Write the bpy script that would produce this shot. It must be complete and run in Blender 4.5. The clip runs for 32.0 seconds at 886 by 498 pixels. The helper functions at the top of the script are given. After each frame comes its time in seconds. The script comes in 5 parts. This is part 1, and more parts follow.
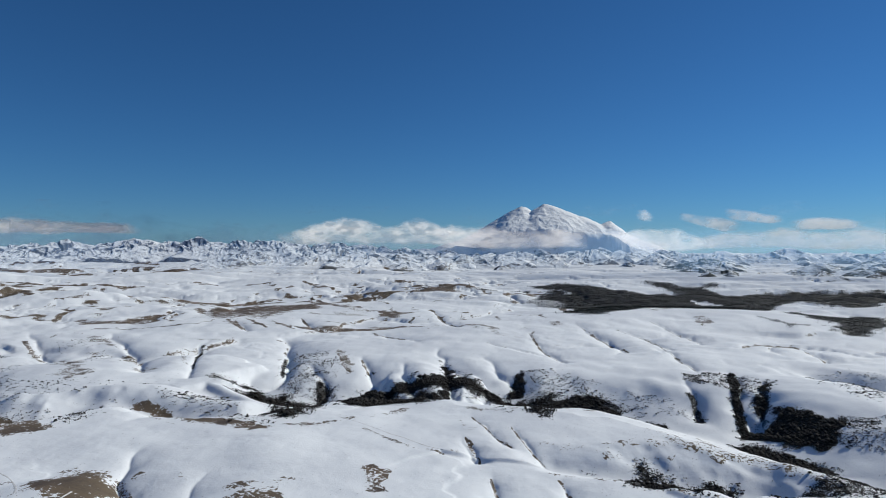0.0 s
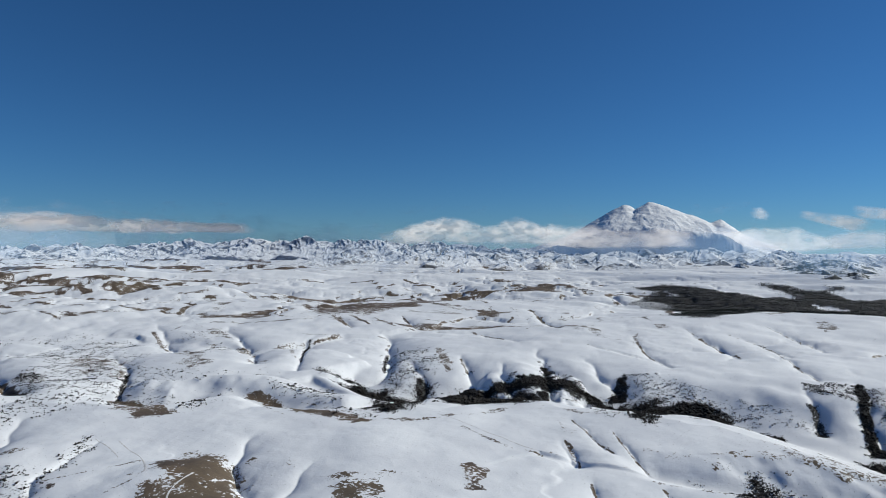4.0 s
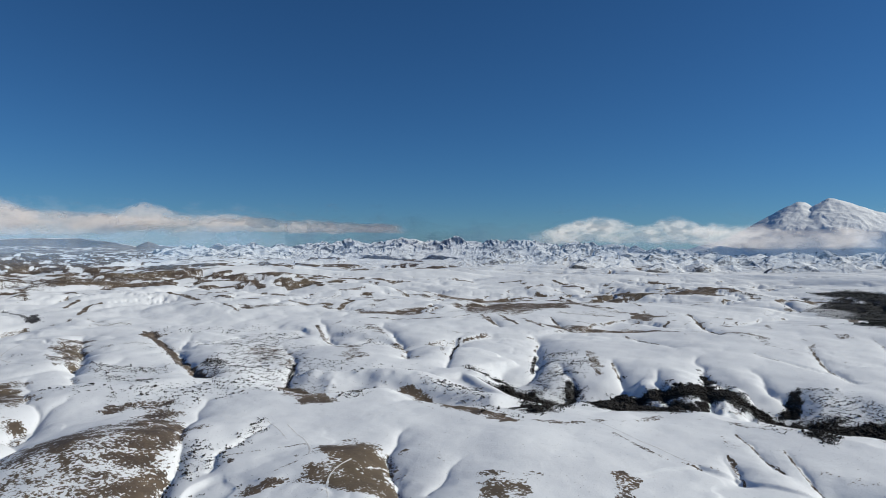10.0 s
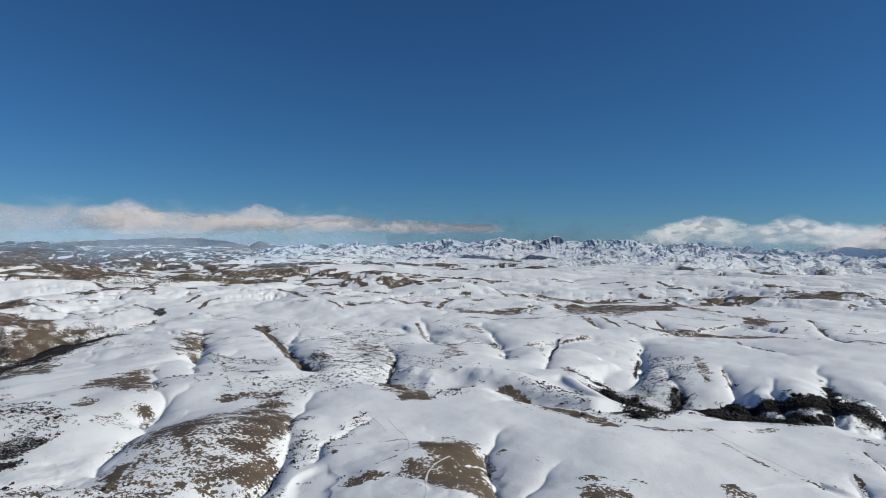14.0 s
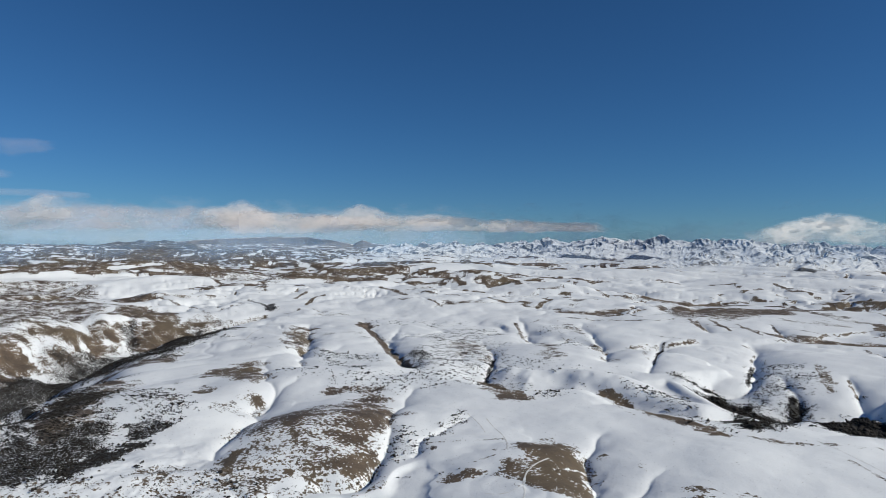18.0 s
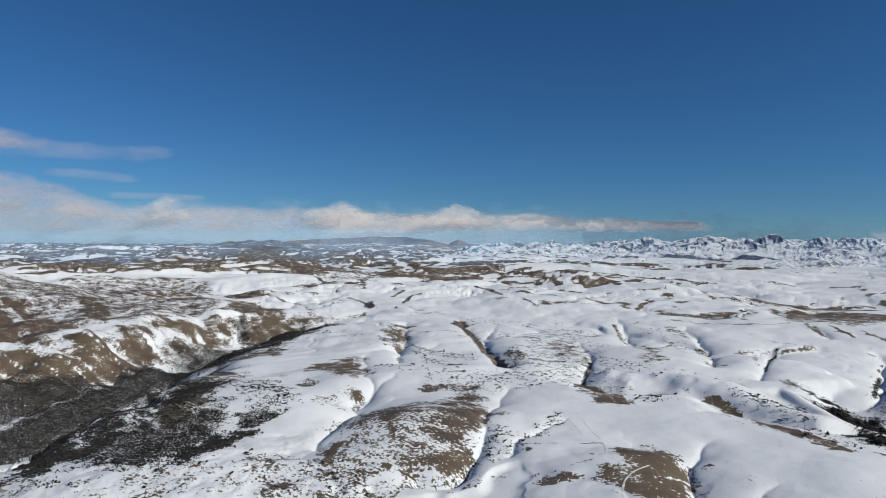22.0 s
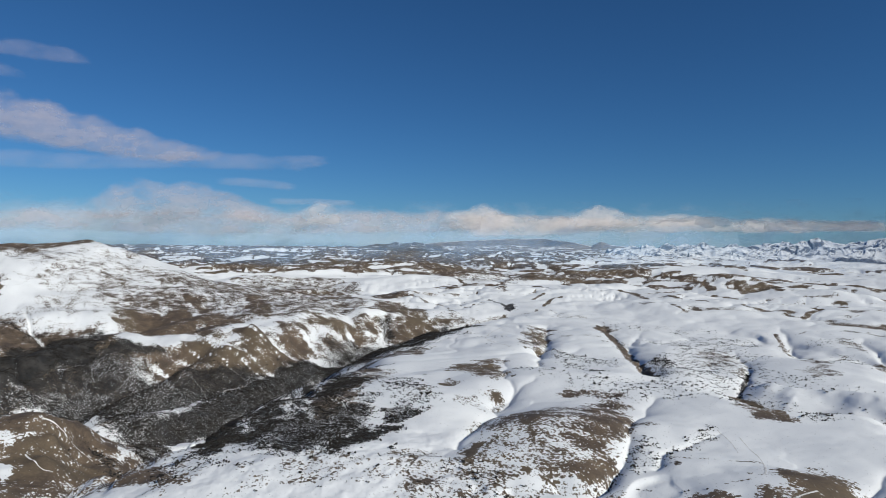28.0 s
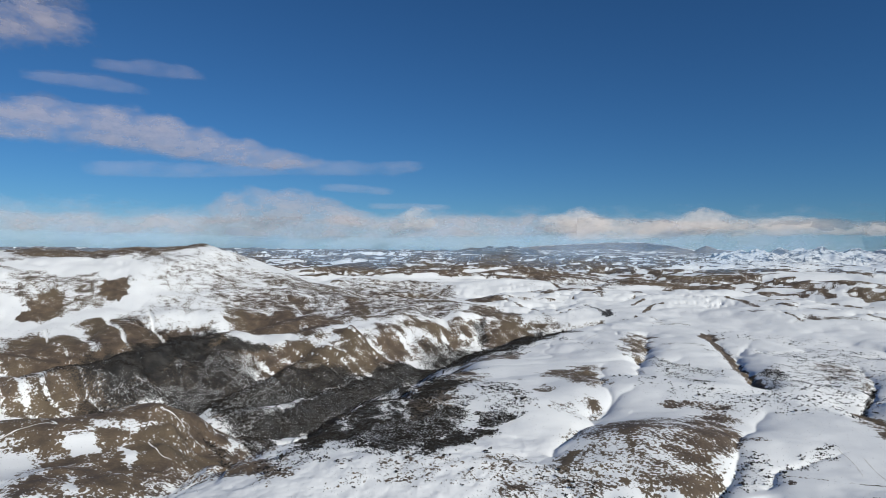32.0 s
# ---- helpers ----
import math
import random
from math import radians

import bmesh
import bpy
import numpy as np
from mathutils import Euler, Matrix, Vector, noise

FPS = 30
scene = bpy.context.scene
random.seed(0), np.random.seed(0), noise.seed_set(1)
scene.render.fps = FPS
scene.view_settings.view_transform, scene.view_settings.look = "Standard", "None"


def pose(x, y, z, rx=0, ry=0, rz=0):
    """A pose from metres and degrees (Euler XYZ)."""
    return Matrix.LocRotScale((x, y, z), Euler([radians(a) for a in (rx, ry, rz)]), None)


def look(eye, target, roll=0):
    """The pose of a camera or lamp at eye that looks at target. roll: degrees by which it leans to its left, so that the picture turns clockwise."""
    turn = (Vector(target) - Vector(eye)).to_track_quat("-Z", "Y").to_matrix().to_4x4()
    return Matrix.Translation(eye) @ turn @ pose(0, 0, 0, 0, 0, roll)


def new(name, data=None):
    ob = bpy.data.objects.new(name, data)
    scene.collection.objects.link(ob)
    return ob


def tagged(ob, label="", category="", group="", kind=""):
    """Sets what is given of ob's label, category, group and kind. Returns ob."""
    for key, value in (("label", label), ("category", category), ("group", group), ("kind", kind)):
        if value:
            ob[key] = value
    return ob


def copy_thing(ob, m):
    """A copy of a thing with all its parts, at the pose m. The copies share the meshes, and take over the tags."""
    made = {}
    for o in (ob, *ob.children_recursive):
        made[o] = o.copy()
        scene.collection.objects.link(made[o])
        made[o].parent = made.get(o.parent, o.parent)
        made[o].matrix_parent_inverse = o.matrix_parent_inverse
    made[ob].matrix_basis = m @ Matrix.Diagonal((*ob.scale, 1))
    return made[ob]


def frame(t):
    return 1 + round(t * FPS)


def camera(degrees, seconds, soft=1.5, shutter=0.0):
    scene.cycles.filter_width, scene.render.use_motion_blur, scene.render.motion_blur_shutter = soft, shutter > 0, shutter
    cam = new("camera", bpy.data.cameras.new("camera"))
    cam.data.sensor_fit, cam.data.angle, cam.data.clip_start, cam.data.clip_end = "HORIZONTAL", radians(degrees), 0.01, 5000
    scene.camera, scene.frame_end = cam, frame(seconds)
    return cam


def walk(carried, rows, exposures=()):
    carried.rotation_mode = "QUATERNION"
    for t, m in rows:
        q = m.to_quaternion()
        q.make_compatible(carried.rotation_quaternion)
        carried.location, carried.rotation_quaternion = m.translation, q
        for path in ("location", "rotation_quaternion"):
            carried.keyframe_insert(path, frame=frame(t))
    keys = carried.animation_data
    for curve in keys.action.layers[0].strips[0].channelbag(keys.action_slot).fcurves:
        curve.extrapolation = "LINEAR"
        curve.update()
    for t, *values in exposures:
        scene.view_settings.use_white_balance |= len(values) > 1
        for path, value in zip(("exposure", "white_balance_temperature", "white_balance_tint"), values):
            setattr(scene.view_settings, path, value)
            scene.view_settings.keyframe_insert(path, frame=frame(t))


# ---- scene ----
EYE = 300.0   # height of the drone over the datum, metres

cam = camera(69.45, 32.0, soft=0.5)
walk(cam, [
    (0.0, pose(0, 0, EYE, 89.99, 0.02, -0.02)),
    (1.6, pose(0, 0, EYE, 89.96, -0.09, 3.59)),
    (3.2, pose(0, 0, EYE, 89.93, -0.14, 7.08)),
    (4.8, pose(0, 0, EYE, 89.91, -0.18, 10.60)),
    (6.4, pose(0, 0, EYE, 89.90, -0.23, 14.13)),
    (8.0, pose(0, 0, EYE, 89.88, -0.28, 17.68)),
    (9.6, pose(0, 0, EYE, 89.87, -0.35, 21.21)),
    (11.2, pose(0, 0, EYE, 89.85, -0.42, 24.74)),
    (12.8, pose(0, 0, EYE, 89.81, -0.50, 28.27)),
    (14.4, pose(0, 0, EYE, 89.76, -0.56, 31.81)),
    (16.0, pose(0, 0, EYE, 89.70, -0.61, 35.35)),
    (17.6, pose(0, 0, EYE, 89.63, -0.65, 38.86)),
    (19.2, pose(0, 0, EYE, 89.56, -0.66, 42.33)),
    (20.8, pose(0, 0, EYE, 89.50, -0.66, 45.74)),
    (22.4, pose(0, 0, EYE, 89.45, -0.64, 49.10)),
    (24.0, pose(0, 0, EYE, 89.43, -0.62, 52.43)),
    (25.6, pose(0, 0, EYE, 89.44, -0.61, 55.75)),
    (27.2, pose(0, 0, EYE, 89.50, -0.61, 59.09)),
    (28.8, pose(0, 0, EYE, 89.58, -0.62, 62.47)),
    (30.4, pose(0, 0, EYE, 89.69, -0.63, 65.85)),
    (32.0, pose(0, 0, EYE, 89.79, -0.65, 69.25)),
], exposures=[(0.0, 0.22, 5500, 0), (14.0, 0.19, 5680, 0), (32.0, 0.23, 5680, 0)])

# ---- world, sun ----
SUN_AZ, SUN_EL = 67.0, 31.0      # to the right of the first view, above the horizon
world = bpy.data.worlds.new("sky")
scene.world = world
world.use_nodes = True
wn = world.node_tree
sky = wn.nodes.new("ShaderNodeTexSky")
sky.sky_type = "NISHITA"
sky.sun_disc = False
sky.sun_elevation, sky.sun_rotation = radians(SUN_EL), radians(SUN_AZ)
sky.altitude, sky.air_density, sky.dust_density, sky.ozone_density = 2000, 1.05, 0.0, 7.0
clear_air = wn.nodes.new("ShaderNodeMix")
clear_air.data_type, clear_air.blend_type = "RGBA", "MULTIPLY"
clear_air.inputs[0].default_value, clear_air.inputs[7].default_value = 1.0, (0.79, 0.97, 1.10, 1)
wn.links.new(sky.outputs[0], clear_air.inputs[6])
wn.links.new(clear_air.outputs[2], wn.nodes["Background"].inputs[0])
wn.nodes["Background"].inputs[1].default_value = 0.043
SUN_WAY = Vector((math.sin(radians(SUN_AZ)) * math.cos(radians(SUN_EL)),
                  math.cos(radians(SUN_AZ)) * math.cos(radians(SUN_EL)), math.sin(radians(SUN_EL))))
sun_data = bpy.data.lights.new("sun", "SUN")
sun_data.energy, sun_data.angle, sun_data.color = 3.75, radians(0.53), (1.0, 0.85, 0.69)
sun = new("sun", sun_data)
sun.matrix_world = look(SUN_WAY * 4000, (0, 0, 0))


# ---- numbers: noise and plan helpers ----
def lattice(ix, iy, seed):
    n = (ix.astype(np.int64) * 374761393 + iy.astype(np.int64) * 668265263 + seed * 974634777) & 0x7FFFFFFF
    n = ((n ^ (n >> 13)) * 1274126177) & 0x7FFFFFFF
    return ((n ^ (n >> 16)) & 0xFFFF) / 65535.0


def noise2(x, y, seed=0):
    """Smooth value noise, -1 to 1."""
    ix, iy = np.floor(x), np.floor(y)
    fx, fy = x - ix, y - iy
    fx, fy = fx * fx * fx * (fx * (fx * 6 - 15) + 10), fy * fy * fy * (fy * (fy * 6 - 15) + 10)
    a, b = lattice(ix, iy, seed), lattice(ix + 1, iy, seed)
    c, d = lattice(ix, iy + 1, seed), lattice(ix + 1, iy + 1, seed)
    return (a + (b - a) * fx + (c - a) * fy + (a - b - c + d) * fx * fy) * 2 - 1


def fbm(x, y, size, octaves, seed=0, gain=0.5):
    total, amp, norm = 0.0, 1.0, 0.0
    ca, sa = 0.8, 0.6
    for k in range(octaves):
        total = total + amp * noise2(x / size, y / size, seed + k)
        norm += amp
        amp *= gain
        size *= 0.5
        x, y = ca * x - sa * y, sa * x + ca * y
    return total / norm


def creased(x, y, size, octaves, seed=0, gain=0.5):
    """Sharp crests, 0 to 1."""
    total, amp, norm = 0.0, 1.0, 0.0
    ca, sa = 0.8, 0.6
    for k in range(octaves):
        total = total + amp * (1 - np.abs(noise2(x / size, y / size, seed + k)))
        norm += amp
        amp *= gain
        size *= 0.5
        x, y = ca * x - sa * y, sa * x + ca * y
    return total / norm


def smooth(a, b, v):
    u = np.clip((v - a) / (b - a), 0, 1)
    return u * u * (3 - 2 * u)


# heights of the open upland by distance
REACH = np.array([0, 200, 400, 560, 700, 850, 1000, 1200, 1400, 1700, 2100, 2600, 5000.0])
LEVEL = np.array([90, 90, 88, 84, 88, 92, 84, 76, 74, 74, 80, 86, 86.0])


def base_height(r):
    return np.interp(r, REACH, LEVEL)


def rounded(points):
    """A finer line through the corners of a plan line."""
    p = np.array(points, float)
    if len(p) < 3:
        return p
    for _ in range(2):
        q, s = p[:-1] * 0.75 + p[1:] * 0.25, p[:-1] * 0.25 + p[1:] * 0.75
        p = np.vstack([p[:1], np.stack([q, s], 1).reshape(-1, p.shape[1]), p[-1:]])
    return p


def to_line(x, y, line):
    """Distance to a line in plan, and the line's third value where it is nearest."""
    best, value, weight = np.full(x.shape, 1e9), np.zeros(x.shape), np.zeros(x.shape)
    for (ax, ay, av), (bx, by, bv) in zip(line[:-1], line[1:]):
        dx, dy = bx - ax, by - ay
        u = np.clip(((x - ax) * dx + (y - ay) * dy) / (dx * dx + dy * dy + 1e-9), 0, 1)
        d = np.hypot(x - ax - u * dx, y - ay - u * dy)
        best = np.minimum(best, d)
        w = 1 / (d * d + 9) ** 2
        value += w * (av + u * (bv - av))
        weight += w
    return best, value / weight


def plan(points):
    """Azimuth in degrees to the left of the first view, distance and a third value, as x, y and the value."""
    out = []
    for az, r, v in points:
        out.append((-r * math.sin(radians(az)), r * math.cos(radians(az)), v))
    return out


FORMS, GULLIES, COVERS, PATCHES, FURROWS = [], [], [], [], []


def valley(width, sharp, *points):
    """A valley or gully whose bed runs at the heights given."""
    FORMS.append(("valley", width, sharp, rounded(plan(points))))


def cut(width, depth, *points):
    """A sharp gully cut into the slope along a plan line of azimuth and distance, fading at its head."""
    line = rounded(plan([(a, r, 0.0) for a, r in points]))
    line[:, 2] = np.linspace(0, 1, len(line))
    GULLIES.append((width, depth, line))


def crest(width, sharp, *points):
    """A ridge or hill whose crest runs at the heights given."""
    FORMS.append(("crest", width, sharp, rounded(plan(points))))


def ridge(width, sharp, *points):
    """A steep-sided ridge along the heights given."""
    FORMS.append(("ridge", width, sharp, rounded(plan(points))))


def furrows(width, spacing, depth, *points):
    """Erosion furrows that run down a slope, across the line given."""
    line = rounded(plan(points))
    line[:, 2] = np.concatenate([[0], np.cumsum(np.hypot(*np.diff(line[:, :2], axis=0).T))])
    FURROWS.append((width, spacing, depth, line))


def furrow_depth(x, y):
    """0 to 1 in the furrows, and the depth to cut."""
    deep, cut = np.zeros(x.shape), np.zeros(x.shape)
    for width, spacing, depth, line in FURROWS:
        lo, hi = line[:, :2].min(0) - width, line[:, :2].max(0) + width
        inside = (x > lo[0]) & (x < hi[0]) & (y > lo[1]) & (y < hi[1])
        if not inside.any():
            continue
        xs, ys = x[inside], y[inside]
        d, s = to_line(xs, ys, line)
        s = s + 0.5 * spacing * fbm(xs, ys, spacing * 3, 2, 83)
        k = 1 - np.abs(noise2(s / spacing, d / (9 * spacing), 85)) - 0.25 * np.abs(noise2(s / spacing * 2.3, d / (6 * spacing), 87))
        k = smooth(0.52, 0.95, k) * (1 - smooth(width * 0.6, width, d))
        deep[inside] = np.maximum(deep[inside], k)
        cut[inside] = np.maximum(cut[inside], k * depth)
    return deep, cut


def cover(what, width, dense, *points):
    """Ground cover along a plan line of azimuth and distance: bare grass, shrub, wood or lying snow."""
    COVERS.append((what, width, rounded(plan([(a, r, dense) for a, r in points]))))


def patch(what, dense, *points):
    """Ground cover inside an outline of azimuths and distances."""
    PATCHES.append((what, dense, np.array(plan([(a, r, 0.0) for a, r in points]))[:, :2]))


def inside_by(x, y, ring):
    """Distance to an outline in plan, positive inside."""
    best, odd = np.full(x.shape, 1e9), np.zeros(x.shape, bool)
    for (ax, ay), (bx, by) in zip(ring, np.roll(ring, -1, 0)):
        dx, dy = bx - ax, by - ay
        u = np.clip(((x - ax) * dx + (y - ay) * dy) / (dx * dx + dy * dy + 1e-9), 0, 1)
        best = np.minimum(best, np.hypot(x - ax - u * dx, y - ay - u * dy))
        odd ^= ((ay > y) != (by > y)) & (x < (bx - ax) * (y - ay) / (by - ay + 1e-12) + ax)
    return np.where(odd, best, -best)


# foreground crest and the wooded gully behind it
crest(150, 0.2, (39.5, 874, 92), (34.7, 886, 92), (30.4, 895, 92), (26.7, 931, 92), (21.9, 826, 92), (16.9, 771, 92), (13.1, 787, 92), (9.2, 836, 92), (4.8, 891, 92), (1.2, 881, 92), (-2.3, 906, 92), (-4.9, 875, 92), (-8.3, 832, 92), (-10.8, 835, 92), (-13.2, 869, 92), (-16.1, 850, 92), (-20.2, 836, 92), (-24.5, 791, 92), (-28.6, 755, 92), (-32.3, 743, 92), (-34.7, 718, 92), (-39.0, 690, 92))
valley(165, 0.5, (21.2, 1303, 52), (18.7, 1238, 42), (15.5, 1120, 32), (11.2, 1093, 28), (6.3, 1102, 28), (1.2, 1095, 28), (-3.8, 1097, 28), (-7.9, 1046, 28), (-13.7, 1066, 28), (-20.2, 1012, 28), (-25.8, 952, 28), (-30.5, 906, 28), (-34.7, 863, 28), (-39.0, 835, 28))
ridge(60, 0.5, (24.8, 1346, 72), (21.0, 1217, 72), (18.7, 1094, 72), (16.4, 1000, 72), (14.1, 950, 58))
valley(70, 0.5, (26.7, 1036, 70), (21.9, 949, 58), (17.4, 910, 52), (13.9, 955, 45))
crest(45, 0.4, (2.2, 1256, 79), (1.0, 1078, 87))
# shaded spur and hollow on the gully's far side
ridge(120, 0.7, (-28.4, 1470, 55), (-30.1, 1500, 59), (-32.0, 1530, 58), (-33.9, 1560, 67), (-39.0, 1600, 81))
valley(100, 0.6, (-30.1, 1359, 60), (-32.0, 1339, 45), (-34.7, 1322, 30), (-39.0, 1278, 20))
ridge(70, 0.7, (-26.6, 1390, 65), (-28.6, 1320, 63), (-29.7, 1260, 59), (-31.2, 1210, 56), (-34.7, 1160, 56), (-39.0, 1120, 55))
crest(120, 0.3, (30.4, 1360, 83), (27.3, 1286, 84), (23.2, 1338, 84))
crest(260, 0.3, (-11.3, 1994, 94), (-15.6, 2150, 97), (-19.3, 2304, 100), (-22.8, 2296, 100), (-25.8, 2254, 99))
crest(220, 0.3, (-0.3, 1558, 84), (-3.8, 1734, 85), (-7.9, 1862, 86), (-10.8, 1876, 87))
crest(300, 0.3, (21.9, 1984, 90), (14.1, 2244, 94), (7.3, 2456, 98), (3.2, 2378, 96))
valley(60, 0.5, (-10.1, 663, 72), (-15.6, 659, 66), (-20.2, 665, 60), (-26.6, 678, 54))
crest(130, 0.3, (15.0, 680, 97), (16.4, 592, 95), (16.9, 530, 95))
# the brown knoll, the creased hill and their gullies
crest(80, 0.3, (31.9, 630, 98), (30.3, 574, 96), (30.8, 496, 98))
crest(60, 0.5, (21.8, 642, 93), (23.0, 588, 92), (23.9, 534, 92))
crest(110, 0.25, (51.8, 724, 105), (48.9, 734, 105), (46.5, 734, 105))
crest(80, 0.25, (54.1, 716, 98), (53.2, 686, 98))
crest(110, 0.25, (56.0, 976, 101), (53.2, 1014, 99), (50.4, 1028, 99))
crest(80, 0.4, (41.1, 1476, 84), (42.6, 1242, 86), (40.6, 1172, 87))
valley(70, 0.5, (37.0, 1115, 66), (35.0, 1065, 60), (32.9, 1022, 56), (30.4, 1034, 60))
crest(90, 0.4, (49.5, 1508, 82), (47.6, 1650, 82))
# the gorge and its far wall
crest(620, 0.2, (117.9, 2500, 280), (110.3, 2500, 276), (104.0, 2500, 278), (100.4, 2500, 268), (97.3, 2500, 269), (95.3, 2500, 285), (92.4, 2500, 282), (88.9, 2500, 290), (87.1, 2500, 253), (84.3, 2350, 186), (80.4, 2200, 152), (76.4, 2000, 116))
ridge(170, 0.5, (110.2, 1150, 58), (103.9, 1220, 67), (101.8, 1260, 75), (100.0, 1300, 84), (96.5, 1380, 89), (92.3, 1460, 90), (88.8, 1520, 90), (86.1, 1570, 87))
ridge(60, 0.5, (91.0, 1320, 52), (87.9, 1400, 64), (85.6, 1440, 69), (83.2, 1480, 73))
ridge(200, 0.4, (87.9, 1290, 49), (86.5, 1340, 56), (84.2, 1400, 65), (82.3, 1450, 82), (78.4, 1540, 89), (75.9, 1600, 104), (72.4, 1680, 116), (68.9, 1750, 111), (65.3, 1850, 82), (60.8, 1950, 51))
valley(70, 0.6, (92.3, 1724, 55), (88.8, 1717, 60), (85.6, 1680, 62), (82.3, 1710, 70), (78.4, 1764, 84))
valley(200, 0.6, (94.3, 959, -30), (87.8, 1070, -30), (83.2, 1078, -30), (80.3, 1146, -30), (76.3, 1241, -30), (73.3, 1382, -22), (71.1, 1554, -10), (68.3, 1688, 0), (65.8, 1782, 10), (60.3, 1895, 30), (55.5, 2038, 55))
valley(60, 0.7, (86.0, 1243, -18), (82.2, 1285, -8), (78.4, 1363, 2), (75.4, 1445, 12), (72.4, 1550, 14))
ridge(45, 0.6, (84.6, 1170, -26), (81.3, 1260, -28), (78.3, 1340, -25), (75.9, 1420, -15), (73.4, 1510, -1))
ridge(70, 0.4, (73.9, 1560, 19), (76.4, 1560, 74), (77.4, 1600, 104))
ridge(190, 0.3, (112.9, 812, 105), (105.9, 825, 105), (103.9, 837, 105), (98.4, 818, 105), (94.4, 854, 105), (91.0, 835, 105), (87.9, 787, 105), (85.5, 762, 95), (83.6, 830, 50))
valley(60, 0.7, (96.4, 594, 66), (93.1, 646, 60), (90.0, 686, 50), (85.5, 806, 20), (82.2, 974, -10))
ridge(70, 0.4, (107.2, 1185, 70), (103.9, 1207, 68), (100.7, 1133, 64), (97.2, 1074, 60))
crest(90, 0.3, (76.3, 626, 100), (72.3, 640, 100), (69.2, 624, 100))
crest(80, 0.3, (65.8, 914, 97), (62.2, 878, 99), (59.2, 822, 99))
valley(130, 0.6, (114, 1440, -30), (106, 1480, -15), (100, 1530, 0), (94, 1620, 22), (89, 1720, 45), (85, 1820, 66))
valley(90, 0.7, (100, 1130, -50), (96, 1180, -40), (92, 1250, -25), (88, 1330, -4), (84, 1420, 22), (81, 1520, 48))
# ---- gullies and covers, by azimuth and distance ----
# wooded gully and its far wall
cut(24, 13.6, (32.89, 1976), (32.53, 1796), (32.06, 1716), (31.81, 1572))
cover("bare", 9, .7, (33.25, 1836), (32.60, 1696), (32.10, 1576))
cut(28, 15.3, (27.37, 1856), (26.69, 1696), (25.67, 1580), (25.05, 1380), (24.92, 1296))
patch("bare", .62, (28.67, 1820), (27.29, 1748), (26.08, 1616), (25.25, 1388), (25.05, 1308), (26.00, 1504), (27.29, 1632), (27.69, 1608), (28.08, 1676))
cut(18, 10.2, (20.31, 1652), (20.97, 1560), (21.33, 1324), (21.50, 1224))
cover("shrub", 4, .8, (20.53, 1596), (20.97, 1484), (21.33, 1312))
patch("bare", .5, (22.50, 1580), (21.85, 1568), (21.94, 1344), (22.37, 1424))
cut(40, 25.5, (14.55, 1712), (13.84, 1640), (13.50, 1416), (14.08, 1276), (15.03, 1228))
cover("shrub", 5, .8, (13.84, 1468), (14.08, 1280))
patch("shrub", .33, (13.36, 1532), (11.18, 1468), (9.22, 1280), (9.72, 1200), (11.92, 1152), (14.08, 1164), (14.55, 1256))
patch("shrub", .97, (21.19, 1268), (18.73, 1240), (16.43, 1248), (15.03, 1212), (14.08, 1164), (13.03, 820), (14.55, 808), (15.50, 996), (16.90, 1176), (18.74, 1168))
cut(32, 17.0, (11.91, 1320), (11.04, 1224), (10.60, 1200), (10.80, 1152))
patch("shrub", .93, (11.19, 1216), (10.21, 1224), (10.11, 1164), (10.80, 864), (11.67, 852), (11.38, 1168))
patch("shrub", .5, (10.11, 1212), (9.22, 1184), (9.47, 1144), (10.45, 920))
patch("bare", .6, (9.32, 1440), (8.73, 1416), (7.98, 1300), (8.33, 1236), (8.83, 1304))
cut(36, 20.4, (7.24, 1364), (6.74, 1260), (6.24, 1204), (5.14, 1040))
patch("shrub", .98, (6.64, 1232), (5.49, 1180), (4.23, 1048), (3.12, 1024), (2.36, 1056), (2.82, 1156), (2.11, 1060), (1.10, 1024), (-0.02, 1012), (-0.02, 900), (4.23, 916), (9.03, 896), (8.63, 1164), (6.84, 1168))
cut(28, 17.0, (3.42, 1276), (2.82, 1156), (2.41, 1040))
cut(32, 18.7, (0.44, 1432), (-0.12, 1296), (-0.42, 1088), (-0.42, 1008))
patch("shrub", .95, (0.19, 1320), (-0.73, 1292), (-0.93, 1068), (-0.62, 1000), (0.29, 908))
patch("shrub", .45, (-0.93, 1256), (-2.34, 1220), (-2.95, 1048), (-0.93, 1004))
cut(28, 17.0, (-4.16, 1340), (-5.12, 1228), (-6.12, 1176), (-6.62, 1148))
patch("shrub", .93, (-6.12, 1200), (-7.12, 1232), (-7.47, 1164), (-7.12, 1128), (-5.77, 1132))
patch("shrub", .42, (-7.27, 1220), (-10.83, 1216), (-13.73, 1168), (-16.09, 1124), (-15.62, 1108), (-10.83, 1120), (-7.47, 1128))
patch("shrub", .98, (-5.37, 1136), (-10.83, 1132), (-14.68, 1128), (-17.02, 1104), (-18.63, 1072), (-14.68, 1096), (-10.83, 856), (-8.36, 820), (-6.77, 836))
patch("shrub", .3, (-15.15, 1152), (-19.31, 1120), (-21.97, 1088), (-22.41, 1052), (-18.40, 1068))
cut(24, 13.6, (-20.43, 1204), (-21.32, 1120), (-21.97, 1060))
cover("shrub", 8, .85, (-21.18, 1136), (-21.62, 1100), (-21.97, 1056))
patch("shrub", .75, (-20.56, 1240), (-22.23, 1240), (-21.97, 1176), (-20.83, 1192))
